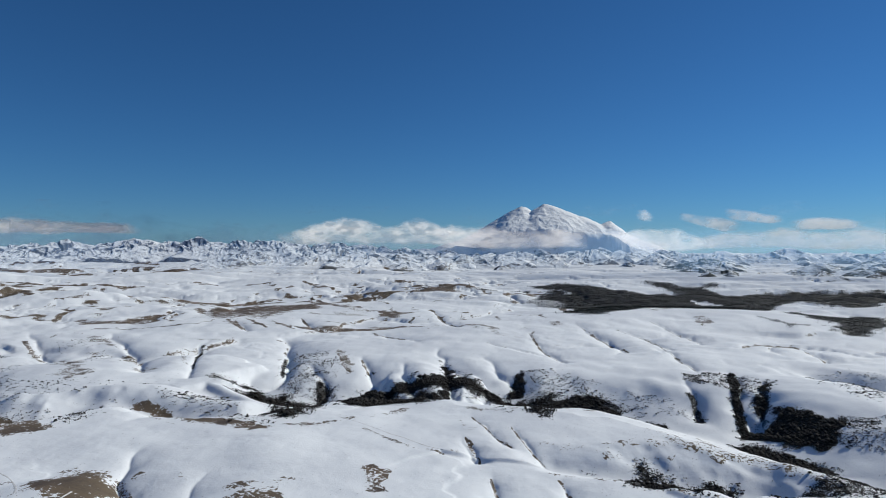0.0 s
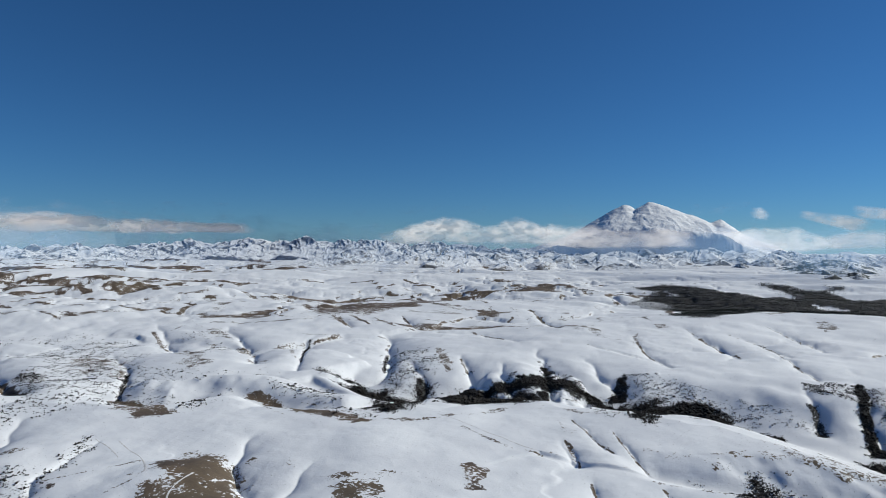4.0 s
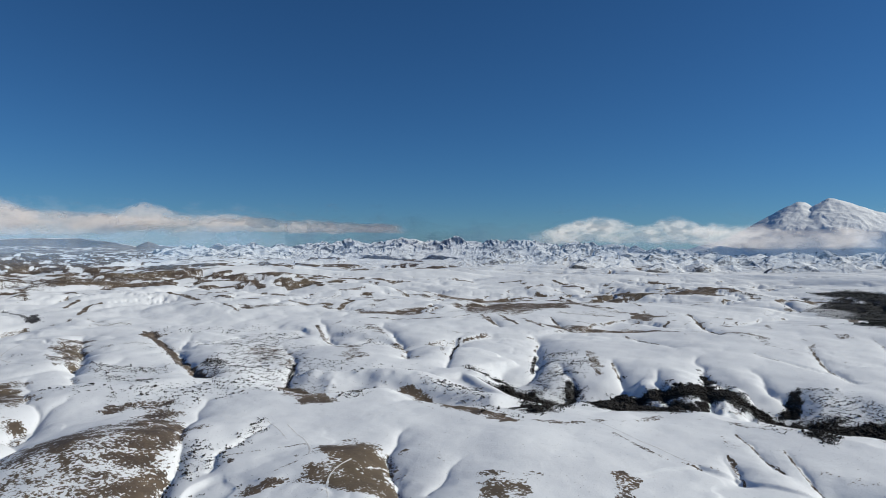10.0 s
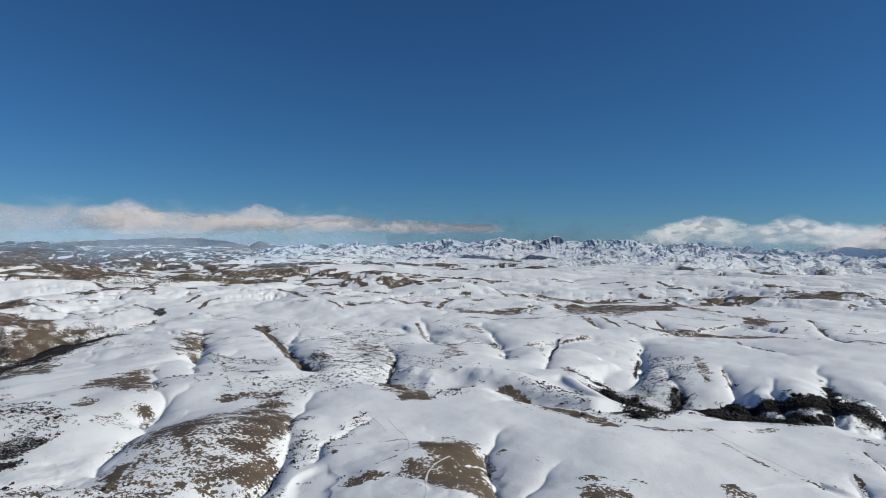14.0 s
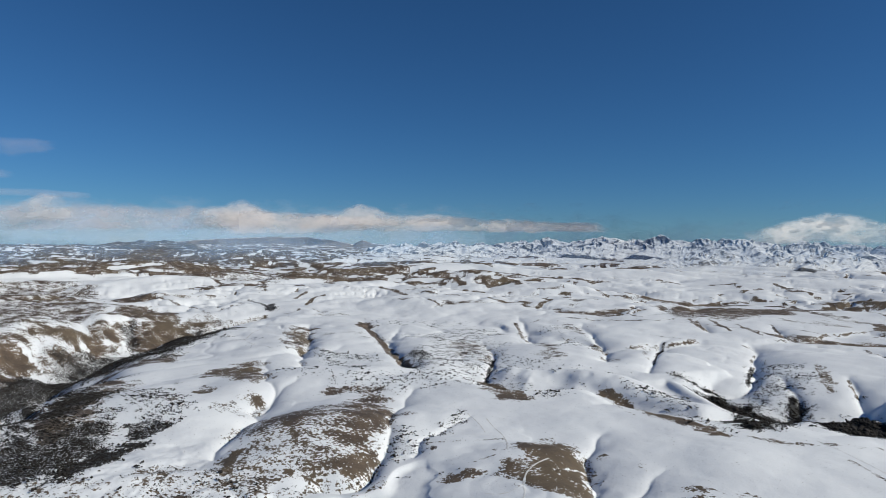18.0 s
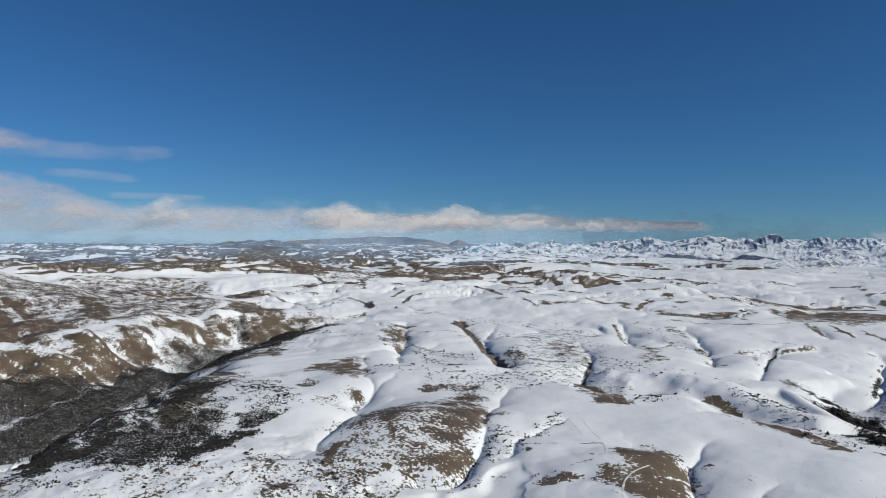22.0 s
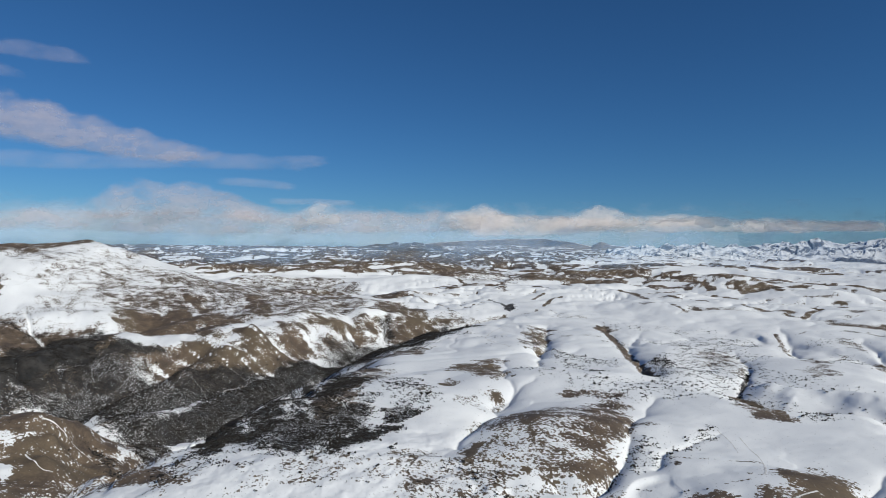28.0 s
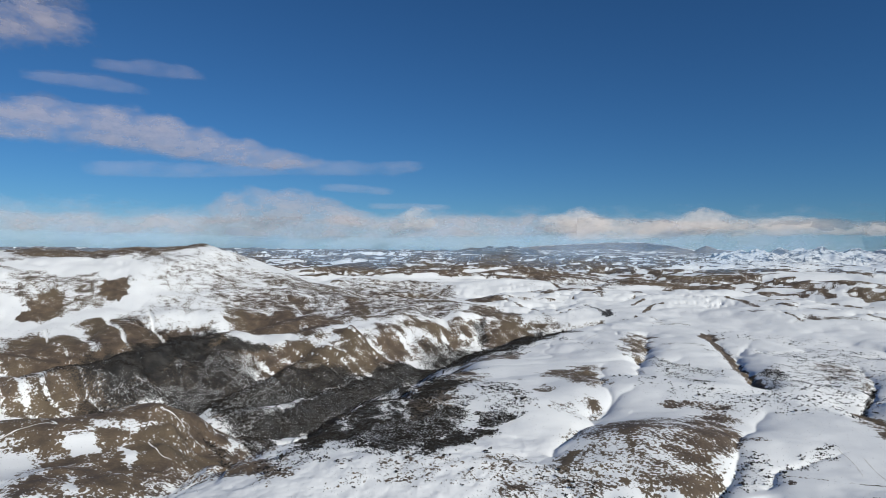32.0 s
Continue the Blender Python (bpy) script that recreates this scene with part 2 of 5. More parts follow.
cut(32, 17.0, (-24.29, 1304), (-24.71, 1124), (-25.20, 1032))
cover("shrub", 10, .97, (-24.29, 1268), (-24.62, 1144), (-24.96, 1080), (-25.29, 1028))
patch("shrub", .5, (-21.54, 1280), (-24.12, 1268), (-26.27, 1260), (-26.19, 1156), (-24.12, 1148), (-21.97, 1192))
cut(28, 17.0, (-26.68, 1240), (-26.92, 1112), (-26.68, 1056))
patch("shrub", .96, (-26.11, 1160), (-26.92, 1244), (-27.24, 1120), (-26.68, 1068), (-26.11, 1052))
patch("shrub", .98, (-27.40, 1092), (-28.59, 1096), (-30.13, 1072), (-31.25, 1044), (-32.42, 1036), (-32.49, 992), (-30.50, 956), (-27.80, 964), (-25.78, 996), (-24.95, 1024), (-26.40, 1044))
patch("shrub", .55, (-32.35, 1048), (-34.74, 1052), (-34.74, 960), (-32.35, 956), (-31.40, 972))
patch("shrub", .25, (-30.13, 1380), (-34.74, 1432), (-34.74, 1108), (-32.35, 1128))
patch("shrub", .92, (-11.31, 672), (-13.73, 672), (-16.09, 672), (-16.79, 700), (-17.94, 692), (-19.31, 684), (-22.40, 688), (-24.54, 684), (-21.97, 588), (-19.31, 596), (-16.09, 608), (-13.73, 664))
patch("shrub", .86, (-28.12, 700), (-29.36, 704), (-31.62, 708), (-34.47, 908), (-34.74, 900), (-34.74, 668), (-27.80, 620))
patch("shrub", .3, (-29.36, 728), (-34.47, 908), (-34.74, 880), (-30.50, 700))
# benches beyond
cut(15, 8.1, (-7.77, 1672), (-8.61, 1472), (-9.85, 1352), (-10.83, 1312))
# bare lines along the same points draw each cut as a thin dark line
cover("bare", 4, .72, (-7.77, 1672), (-8.61, 1472), (-9.85, 1352), (-10.83, 1312))
cover("bare", 5, .6, (-8.12, 1560), (-8.86, 1436))
cut(17, 8.1, (-13.15, 1712), (-14.68, 1600), (-16.19, 1460))
cover("bare", 4, .72, (-13.15, 1712), (-14.68, 1600), (-16.19, 1460))
cut(17, 8.1, (-18.63, 1584), (-19.99, 1412), (-21.62, 1300))
cover("bare", 4, .72, (-18.63, 1584), (-19.99, 1412), (-21.62, 1300))
cut(10, 5.4, (-3.86, 1516), (-6.87, 1408), (-8.96, 1368))
cover("bare", 4, .72, (-3.86, 1516), (-6.87, 1408), (-8.96, 1368))
cut(15, 8.1, (-28.59, 1764), (-30.13, 1580), (-30.96, 1524))
cover("bare", 4, .72, (-28.59, 1764), (-30.13, 1580), (-30.96, 1524))
cover("bare", 5, .6, (-28.78, 1756), (-30.13, 1580), (-30.88, 1520))
cut(21, 8.1, (-11.80, 1864), (-13.73, 1632), (-15.25, 1552))
cover("bare", 4, .72, (-11.80, 1864), (-13.73, 1632), (-15.25, 1552))
cut(21, 8.1, (-15.15, 1784), (-17.95, 1668), (-19.85, 1512))
cover("bare", 4, .72, (-15.15, 1784), (-17.95, 1668), (-19.85, 1512))
cut(21, 9.5, (-17.95, 1984), (-20.30, 1796), (-21.97, 1664))
cover("bare", 4, .72, (-17.95, 1984), (-20.30, 1796), (-21.97, 1664))
# bare cover put on a bit of bench that lies in shade
patch("bare", .55, (-21.32, 2120), (-22.19, 2164), (-22.93, 2024), (-21.97, 1944))
patch("bare", .6, (-9.16, 1884), (-10.34, 1904), (-10.93, 1824), (-9.85, 1808))
# near slope
cut(8, 3.6, (-2.65, 808), (-4.87, 720), (-6.17, 692))
# again a narrow dark line down the middle of each cut
cover("bare", 2.2, .7, (-2.65, 808), (-4.87, 720), (-6.17, 692))
cut(7, 3.6, (-6.12, 760), (-7.37, 696), (-9.15, 668))
cover("bare", 2.2, .7, (-6.12, 760), (-7.37, 696), (-9.15, 668))
cut(10, 4.8, (-2.04, 720), (-2.85, 676), (-3.35, 656))
cover("bare", 2.2, .7, (-2.04, 720), (-2.85, 676), (-3.35, 656))
cover("bare", 4, .7, (-2.34, 712), (-2.95, 668))
cut(10, 4.8, (-4.36, 600), (-4.86, 564))
cover("bare", 2.2, .7, (-4.36, 600), (-4.86, 564))
cut(10, 4.8, (-10.33, 604), (-11.60, 568))
cover("bare", 2.2, .7, (-10.33, 604), (-11.60, 568))
patch("bare", .95, (25.75, 1036), (23.58, 1004), (21.85, 856), (18.74, 828), (15.88, 772), (18.74, 792), (21.85, 820), (24.00, 996))
patch("bare", .5, (25.26, 1020), (23.15, 860), (22.20, 804), (24.00, 836))
patch("shrub", .3, (24.00, 1044), (18.74, 1060), (15.50, 812), (15.03, 784), (17.82, 800), (21.42, 980))
# knoll, slab and hollows of the foreground
cut(18, 10.8, (51.21, 1808), (51.68, 1544), (52.04, 1340))
patch("bare", .86, (47.04, 1804), (46.15, 1768), (44.71, 1468), (43.01, 1248), (42.75, 1128), (44.28, 1220), (45.33, 1424), (46.27, 1568))
cut(24, 16.2, (46.56, 1824), (45.33, 1572), (43.65, 1344), (42.83, 1160))
cut(12, 6.8, (43.53, 1708), (44.29, 1552))
patch("shrub", .5, (42.92, 1304), (41.71, 1360), (40.74, 1300), (40.30, 1144), (42.57, 1140))
patch("shrub", .32, (40.74, 1232), (35.72, 1220), (36.19, 1128), (40.74, 1124))
patch("bare", .5, (39.50, 1452), (36.30, 1576), (35.07, 1372), (35.35, 1216), (36.75, 1324), (38.59, 1316))
cut(20, 13.5, (36.20, 1540), (34.98, 1340), (35.35, 1216), (35.67, 1112))
cover("shrub", 6, .8, (35.07, 1304), (35.44, 1180), (35.72, 1116))
patch("shrub", .32, (51.01, 1392), (45.45, 1256), (45.44, 1188), (51.01, 1296))
patch("bare", .55, (30.95, 1572), (29.08, 1376), (29.76, 1124), (30.54, 1196))
patch("bare", .8, (36.14, 1108), (34.39, 1076), (32.38, 876), (34.39, 868), (35.67, 928))
patch("shrub", .3, (34.87, 1088), (31.02, 1060), (27.07, 908), (31.02, 896))
patch("bare", .96, (33.51, 632), (31.00, 672), (29.03, 696), (27.05, 668), (26.44, 616), (25.83, 564), (25.52, 536), (30.97, 536), (33.88, 572), (36.24, 580), (38.54, 576), (39.67, 584), (36.70, 592), (33.88, 592))
patch("bare", .55, (33.89, 656), (31.00, 716), (27.05, 692), (26.29, 616), (29.03, 652), (31.97, 628))
cut(18, 12.2, (25.20, 732), (26.55, 684), (26.84, 644), (26.03, 580), (25.42, 540))
cut(24, 6.8, (21.00, 632), (23.26, 584), (24.52, 556))
cover("bare", 3, .45, (40.58, 676), (37.18, 676), (34.28, 692))
cover("bare", 3, .4, (36.71, 612), (34.84, 624))
patch("shrub", .25, (44.24, 628), (41.68, 684), (37.56, 816), (38.38, 756), (41.15, 668), (43.39, 628))
patch("bare", .62, (18.96, 564), (16.43, 584), (14.31, 576), (14.15, 532), (18.95, 528))
patch("bare", .3, (22.00, 580), (18.96, 600), (13.92, 600), (10.92, 588), (13.91, 576), (18.96, 580))
patch("bare", .68, (7.60, 620), (6.06, 624), (4.54, 612), (5.28, 576), (5.00, 560), (6.81, 552), (7.01, 592))
patch("bare", .45, (-1.02, 816), (-2.42, 784), (-1.99, 744))
cut(14, 5.4, (-2.08, 716), (-2.87, 664), (-3.48, 648))
cut(90, 12.2, (9.73, 836), (7.05, 912), (4.57, 892))
patch("bare", .5, (14.44, 788), (10.95, 784), (8.99, 788), (11.94, 760))
patch("bare", .55, (9.72, 800), (6.09, 812), (3.73, 872), (2.79, 856), (6.56, 792))
patch("bare", .45, (0.51, 844), (-2.15, 1028), (-4.38, 1048), (-2.15, 1012))
cover("bare", 4, .4, (7.04, 748), (3.70, 684), (0.03, 668))
# slab (creased hill) and its gullies
patch("bare", .82, (56.26, 764), (54.33, 792), (51.50, 776), (48.50, 732), (49.57, 712), (52.44, 712), (54.78, 720))
patch("bare", .86, (49.67, 748), (47.14, 852), (44.55, 852), (44.29, 728), (44.77, 676), (45.51, 644), (47.08, 600), (48.65, 600), (47.49, 656), (49.31, 684))
patch("bare", .86, (58.03, 676), (57.06, 720), (56.69, 684), (57.66, 616), (58.59, 612), (58.90, 620))
patch("bare", .86, (53.01, 708), (51.87, 692), (52.33, 652), (52.88, 608), (53.44, 612), (53.13, 652))
patch("bare", .7, (54.87, 704), (54.21, 672), (54.99, 632), (55.54, 644))
patch("bare", .86, (47.69, 656), (45.37, 656), (46.00, 628), (47.57, 600), (48.55, 604))
patch("bare", .58, (56.17, 784), (44.56, 872), (44.03, 692), (46.58, 592), (52.40, 588), (58.46, 608), (58.39, 680))
patch("bare", .62, (50.94, 912), (49.59, 944), (46.56, 952), (47.05, 928), (49.59, 904))
cut(33, 18.9, (42.06, 940), (43.41, 876), (44.39, 728), (44.72, 672), (45.60, 636), (47.08, 600), (49.52, 588), (51.45, 592))
patch("shrub", .35, (44.04, 728), (42.63, 728), (40.50, 712), (43.61, 644), (45.50, 616), (44.62, 664))
patch("shrub", .45, (42.11, 684), (38.49, 780), (37.37, 760), (41.60, 656), (44.60, 632))
cut(30, 14.9, (52.24, 992), (54.34, 912), (56.17, 836), (57.52, 756), (58.61, 688))
cut(14, 6.8, (37.37, 784), (40.10, 716), (42.61, 652))
patch("bare", .82, (61.26, 1144), (58.89, 1184), (56.21, 1236), (55.47, 1212), (54.72, 936), (55.72, 864), (56.45, 896), (56.10, 952), (58.44, 1024), (60.62, 1036))
cut(18, 9.5, (55.29, 1268), (55.00, 988), (54.53, 920), (55.99, 860))
patch("bare", .55, (61.21, 928), (60.18, 996), (58.65, 952), (59.74, 928))
patch("bare", .3, (62.31, 1048), (60.60, 848), (57.09, 916), (56.18, 852), (59.29, 800), (62.71, 820))
patch("bare", .78, (71.68, 936), (70.09, 992), (68.63, 1044), (67.80, 988), (68.17, 872), (68.61, 828), (69.72, 868), (71.15, 908))
patch("bare", .93, (72.19, 816), (70.79, 832), (70.50, 768), (71.49, 756), (72.18, 756))
patch("bare", .7, (68.82, 1696), (64.78, 1416), (61.82, 1420), (62.07, 1344), (65.57, 1272), (68.34, 1440))
patch("shrub", .35, (66.34, 980), (63.14, 1000), (60.52, 844), (61.78, 788), (65.54, 820), (66.72, 872))
patch("shrub", .8, (66.01, 808), (63.94, 820), (62.20, 784), (64.73, 748), (66.00, 748))
patch("shrub", .98, (72.17, 652), (70.06, 668), (67.47, 712), (64.66, 756), (64.25, 736), (67.08, 652), (70.05, 616), (72.16, 608))
patch("shrub", .72, (71.14, 812), (68.61, 824), (66.64, 812), (67.77, 732), (70.06, 672), (72.17, 656), (72.18, 756))
patch("shrub", .97, (72.20, 1472), (70.46, 1552), (68.64, 1696), (65.58, 1484), (62.75, 1692), (60.65, 1936), (58.83, 1688), (62.75, 1512), (65.58, 1396), (67.89, 1412), (70.09, 1412), (72.19, 968))
patch("bare", .72, (53.08, 1512), (51.47, 1660), (51.27, 1544), (51.92, 1228), (52.78, 1300))
cut(18, 10.8, (51.28, 1648), (51.74, 1368), (52.25, 1208))
patch("shrub", .35, (51.32, 1556), (48.64, 1236), (45.68, 1160), (46.67, 1068), (50.58, 1240))
# the gorge
patch("bare", .92, (87.89, 1908), (86.01, 1920), (84.05, 1848), (84.05, 1732), (85.63, 1568), (87.53, 1812))
patch("bare", .85, (80.89, 2004), (79.32, 1904), (77.97, 1788), (80.96, 1584), (83.81, 1596), (82.17, 1784))
patch("bare", .8, (77.64, 2264), (75.37, 1960), (75.81, 1808), (78.14, 1888))
patch("bare", .78, (68.64, 1956), (66.63, 2204), (63.59, 2172), (60.09, 1960), (62.58, 1584), (64.26, 1844), (65.16, 1920), (66.38, 1960))
# brush put into the notch for the shade that darkens it
patch("shrub", .7, (66.48, 1936), (65.36, 1960), (65.05, 1860), (66.12, 1840))
cut(39, 18.9, (65.65, 1972), (65.84, 1904), (65.53, 1844))
patch("bare", .93, (85.70, 1472), (81.77, 1568), (77.62, 1580), (74.92, 1748), (73.57, 1728), (73.10, 1680), (72.18, 1640), (74.09, 1512), (76.30, 1436), (79.29, 1368), (81.75, 1340), (83.33, 1336), (84.56, 1336), (85.32, 1436))
patch("shrub", .6, (89.19, 1384), (87.09, 1432), (85.25, 1464), (83.64, 1332), (81.67, 1332), (84.48, 1180), (87.07, 1184), (89.19, 1316))
patch("shrub", .98, (81.80, 920), (77.57, 744), (74.06, 796), (73.16, 968), (72.16, 980), (73.06, 788), (76.26, 672), (79.26, 684), (81.40, 636))
patch("shrub", .86, (84.55, 1152), (79.70, 1268), (76.29, 1372), (73.08, 1444), (73.52, 972), (77.58, 776), (81.40, 1136))
patch("shrub", .97, (73.26, 1448), (71.34, 1600), (69.28, 1708), (71.70, 936))
patch("shrub", .86, (74.15, 824), (72.23, 784), (71.20, 708), (72.21, 628), (75.91, 648), (73.69, 740))
patch("shrub", .96, (72.30, 628), (68.46, 712), (65.57, 748), (64.39, 736), (67.49, 644), (70.91, 604))
patch("shrub", .6, (68.59, 904), (66.47, 864), (67.42, 776), (69.42, 728), (69.99, 752), (68.96, 824))
patch("bare", .86, (72.80, 968), (71.32, 936), (68.50, 1036), (67.92, 896), (68.39, 828), (71.31, 776))
patch("shrub", .96, (65.33, 1800), (62.67, 1552), (59.68, 1948), (58.48, 1984), (61.68, 1464), (64.74, 1424))
patch("shrub", .7, (71.92, 1744), (68.53, 1792), (65.53, 1800), (67.56, 1476), (71.90, 1644))
patch("shrub", .85, (89.20, 1472), (87.09, 1524), (85.63, 1516), (83.65, 1508), (86.36, 1468), (88.51, 1444))
patch("bare", .52, (87.12, 2360), (83.76, 2364), (77.65, 2832), (68.57, 2896), (67.60, 2108), (73.22, 2440), (79.75, 2252), (84.90, 2172))
patch("bare", .4, (63.72, 3088), (54.48, 3408), (54.47, 2768), (61.23, 2752))
patch("bare", .5, (89.22, 2256), (87.12, 2316), (84.90, 2112), (87.11, 2076), (89.22, 2148))
# the brown hill and the snowy one behind
patch("bare", .9, (103.88, 832), (101.77, 828), (98.42, 1276), (95.65, 1300), (92.30, 1308), (88.78, 1248), (85.92, 1144), (83.50, 704), (84.48, 616), (87.81, 608), (92.23, 680), (95.58, 640), (100.26, 632), (103.84, 648))
patch("snow", .9, (100.11, 788), (98.01, 792), (97.37, 756), (99.34, 748))
patch("snow", .6, (102.65, 788), (100.08, 672), (101.74, 684))
patch("snow", .8, (96.10, 772), (94.71, 756), (95.11, 708), (95.77, 736))
patch("snow", .5, (98.41, 812), (93.13, 812), (93.97, 800), (98.01, 784))
patch("snow", .7, (87.39, 920), (86.69, 880), (87.14, 844), (87.60, 856))
patch("snow", .7, (99.52, 688), (98.76, 672), (99.13, 632), (99.88, 632))
patch("shrub", .75, (86.56, 940), (85.45, 1116), (83.93, 972), (84.49, 664), (86.08, 880))
patch("shrub", .6, (90.10, 860), (87.83, 852), (86.81, 652), (88.73, 808))
patch("bare", .9, (103.90, 1260), (100.32, 1280), (96.77, 1288), (99.56, 1248), (101.77, 1252), (103.88, 1228))
patch("bare", .9, (101.82, 1760), (98.46, 1776), (97.13, 1672), (99.97, 1608), (102.86, 1268), (103.90, 1264), (103.91, 1580))
# wooded slope; the dense brush also stands in for its shade
patch("shrub", .98, (98.52, 1612), (94.86, 1656), (92.34, 1756), (88.74, 1776), (87.82, 1468), (91.02, 1384), (93.16, 1324), (96.46, 1300), (98.51, 1304))
patch("shrub", .62, (102.22, 1284), (99.21, 1604), (97.96, 1300), (100.32, 1280))
patch("shrub", .7, (87.91, 1448), (85.61, 1476), (85.02, 1336), (86.96, 1292), (91.00, 1324), (92.39, 1332), (90.14, 1384))
patch("bare", .9, (102.27, 2012), (100.39, 2104), (99.48, 2020), (101.10, 1892), (102.96, 1892))
patch("bare", .9, (97.52, 2116), (95.44, 2112), (95.31, 2016), (96.12, 1984), (97.39, 2012))
patch("bare", .86, (98.55, 1872), (96.51, 1892), (92.78, 1832), (90.54, 1832), (90.08, 1768), (92.34, 1452), (96.48, 1644), (99.67, 1664))
patch("bare", .92, (88.04, 1908), (86.11, 1948), (84.50, 1760), (85.62, 1592), (88.02, 1800))
patch("bare", .78, (103.97, 4512), (96.55, 4536), (94.93, 4648), (88.36, 4648), (88.36, 2424), (92.41, 2384), (99.65, 2336), (103.97, 2292))
patch("bare", .5, (88.54, 4552), (85.68, 2356), (83.21, 2128), (84.24, 2048), (86.60, 2200), (88.08, 2344))
patch("bare", .5, (89.41, 2148), (87.88, 2156), (87.86, 1976))
patch("bare", .52, (103.96, 2240), (97.33, 2176), (96.52, 1968), (100.37, 1936), (103.95, 2048))
patch("shrub", .5, (96.11, 1888), (92.36, 1824), (91.05, 1740), (94.87, 1732))
# strips and brows of the far upland
cover("bare", 25, .85, (13.47, 2296), (10.86, 2416), (6.72, 2568))
cover("bare", 16, .6, (15.65, 2244), (13.61, 2352))
cover("bare", 9, .75, (18.60, 2008), (17.36, 1832))
cover("bare", 9, .75, (16.87, 2012), (15.34, 1848))
cover("bare", 9, .75, (14.91, 1964), (13.12, 1808))
cover("bare", 9, .75, (11.08, 1952), (8.70, 1904))
cover("bare", 9, .7, (6.28, 2600), (4.86, 2352))
cover("bare", 13, .75, (12.28, 2792), (11.24, 2768))
cover("bare", 13, .75, (10.40, 2880), (9.19, 2824))
cover("bare", 13, .75, (11.57, 2688), (10.29, 2456))
cut(17, 9.5, (12.50, 2036), (11.54, 1820))
# bare cover repeats the cuts here too, darkening their beds
cover("bare", 6, .72, (12.50, 2036), (11.54, 1820))
cut(17, 9.5, (1.10, 2220), (0.07, 2004), (-1.42, 1796))
cover("bare", 6, .72, (1.10, 2220), (0.07, 2004), (-1.42, 1796))
cut(23, 8.1, (6.25, 1740), (2.25, 1536))
cover("bare", 6, .72, (6.25, 1740), (2.25, 1536))
cut(17, 9.5, (18.11, 1992), (16.86, 1808))
cover("bare", 6, .72, (18.11, 1992), (16.86, 1808))
patch("bare", .85, (47.45, 1744), (46.56, 1884), (45.75, 1768), (46.29, 1680))
cover("bare", 10, .85, (51.74, 2200), (51.12, 2424), (50.24, 2424))
cover("bare", 10, .75, (52.90, 2384), (51.67, 2496))
patch("bare", .8, (55.76, 2752), (55.17, 2832), (54.86, 2536), (55.75, 2456))
patch("shrub", .9, (55.44, 2176), (54.42, 2244), (54.10, 2124), (55.20, 2108))
cover("shrub", 12, .8, (56.59, 2340), (55.16, 2176))
cover("bare", 16, .75, (45.23, 2592), (43.85, 2528), (43.06, 2424))
cover("bare", 20, .75, (42.23, 2760), (39.52, 2728))
cover("bare", 15, .75, (41.52, 2464), (40.28, 2416))
cover("bare", 15, .8, (39.37, 2416), (38.31, 2372))
cover("bare", 11, .7, (41.04, 2268), (39.79, 2140))
cover("bare", 16, .75, (37.68, 2624), (36.11, 2592))
cover("bare", 25, .85, (53.39, 2848), (50.08, 2840), (45.69, 2816))
cover("bare", 22, .85, (39.72, 2840), (38.41, 2744), (37.83, 2696))
cover("bare", 25, .75, (49.65, 3104), (45.15, 3216))
cover("bare", 25, .75, (34.73, 2816), (31.13, 2968))
cover("bare", 28, .85, (61.22, 3048), (59.11, 3096), (56.90, 3112), (53.71, 2984))
cover("bare", 14, .8, (59.47, 2808), (58.53, 2696))
cover("bare", 38, .85, (55.76, 3480), (52.91, 3480))
cover("bare", 38, .85, (51.77, 3592), (48.27, 3160))
cover("bare", 50, .9, (59.48, 3784), (57.21, 3496))
cover("bare", 38, .75, (46.15, 3512), (43.31, 3256))
cover("bare", 33, .75, (37.70, 3664), (35.63, 3320))
cover("bare", 19, .8, (32.24, 3056), (29.25, 3056), (26.40, 2920))
cover("bare", 19, .8, (27.69, 2992), (25.17, 2968))
cover("bare", 16, .7, (31.14, 2600), (29.17, 2632))
cover("bare", 13, .85, (29.25, 2576), (28.44, 2576))
cover("bare", 13, .75, (23.66, 2640), (22.20, 2616))
cover("bare", 10, .6, (25.91, 2608), (24.75, 2600))
cover("bare", 11, .65, (20.97, 2448), (19.10, 2332))
cover("bare", 16, .75, (16.90, 2952), (14.93, 2976))
cover("bare", 16, .75, (14.65, 2792), (13.26, 2920))
cover("bare", 16, .7, (12.25, 2984), (10.60, 2896))
cover("bare", 16, .7, (20.97, 3064), (19.55, 3000))
cover("bare", 33, .8, (26.68, 3896), (24.21, 3720))
cover("bare", 28, .7, (32.60, 3424), (29.63, 3472))
cover("bare", 33, .85, (34.71, 3424), (33.31, 3416))
# pine forest
patch("wood", 1, (-7.12, 2552), (-8.86, 2744), (-10.83, 2760), (-7.87, 2856), (-10.83, 2976), (-12.77, 2928), (-14.68, 2896), (-17.95, 2808), (-19.76, 2808), (-17.95, 3016), (-22.41, 2968), (-24.12, 2848), (-26.19, 2904), (-29.37, 2904), (-34.74, 2944), (-34.74, 2592), (-31.99, 2592), (-29.37, 2704), (-27.80, 2616), (-24.54, 2340), (-21.97, 2340), (-17.95, 2276), (-15.63, 2140), (-13.25, 1984), (-11.32, 2016), (-10.83, 2348), (-9.85, 2528))
patch("snow", 1, (-21.32, 2672), (-24.20, 2640), (-21.54, 2576))
patch("snow", 1, (-13.73, 2968), (-19.76, 2808), (-17.03, 2752), (-14.68, 2784))
patch("snow", 1, (-24.12, 2840), (-26.19, 2904), (-26.68, 2864), (-24.54, 2808))
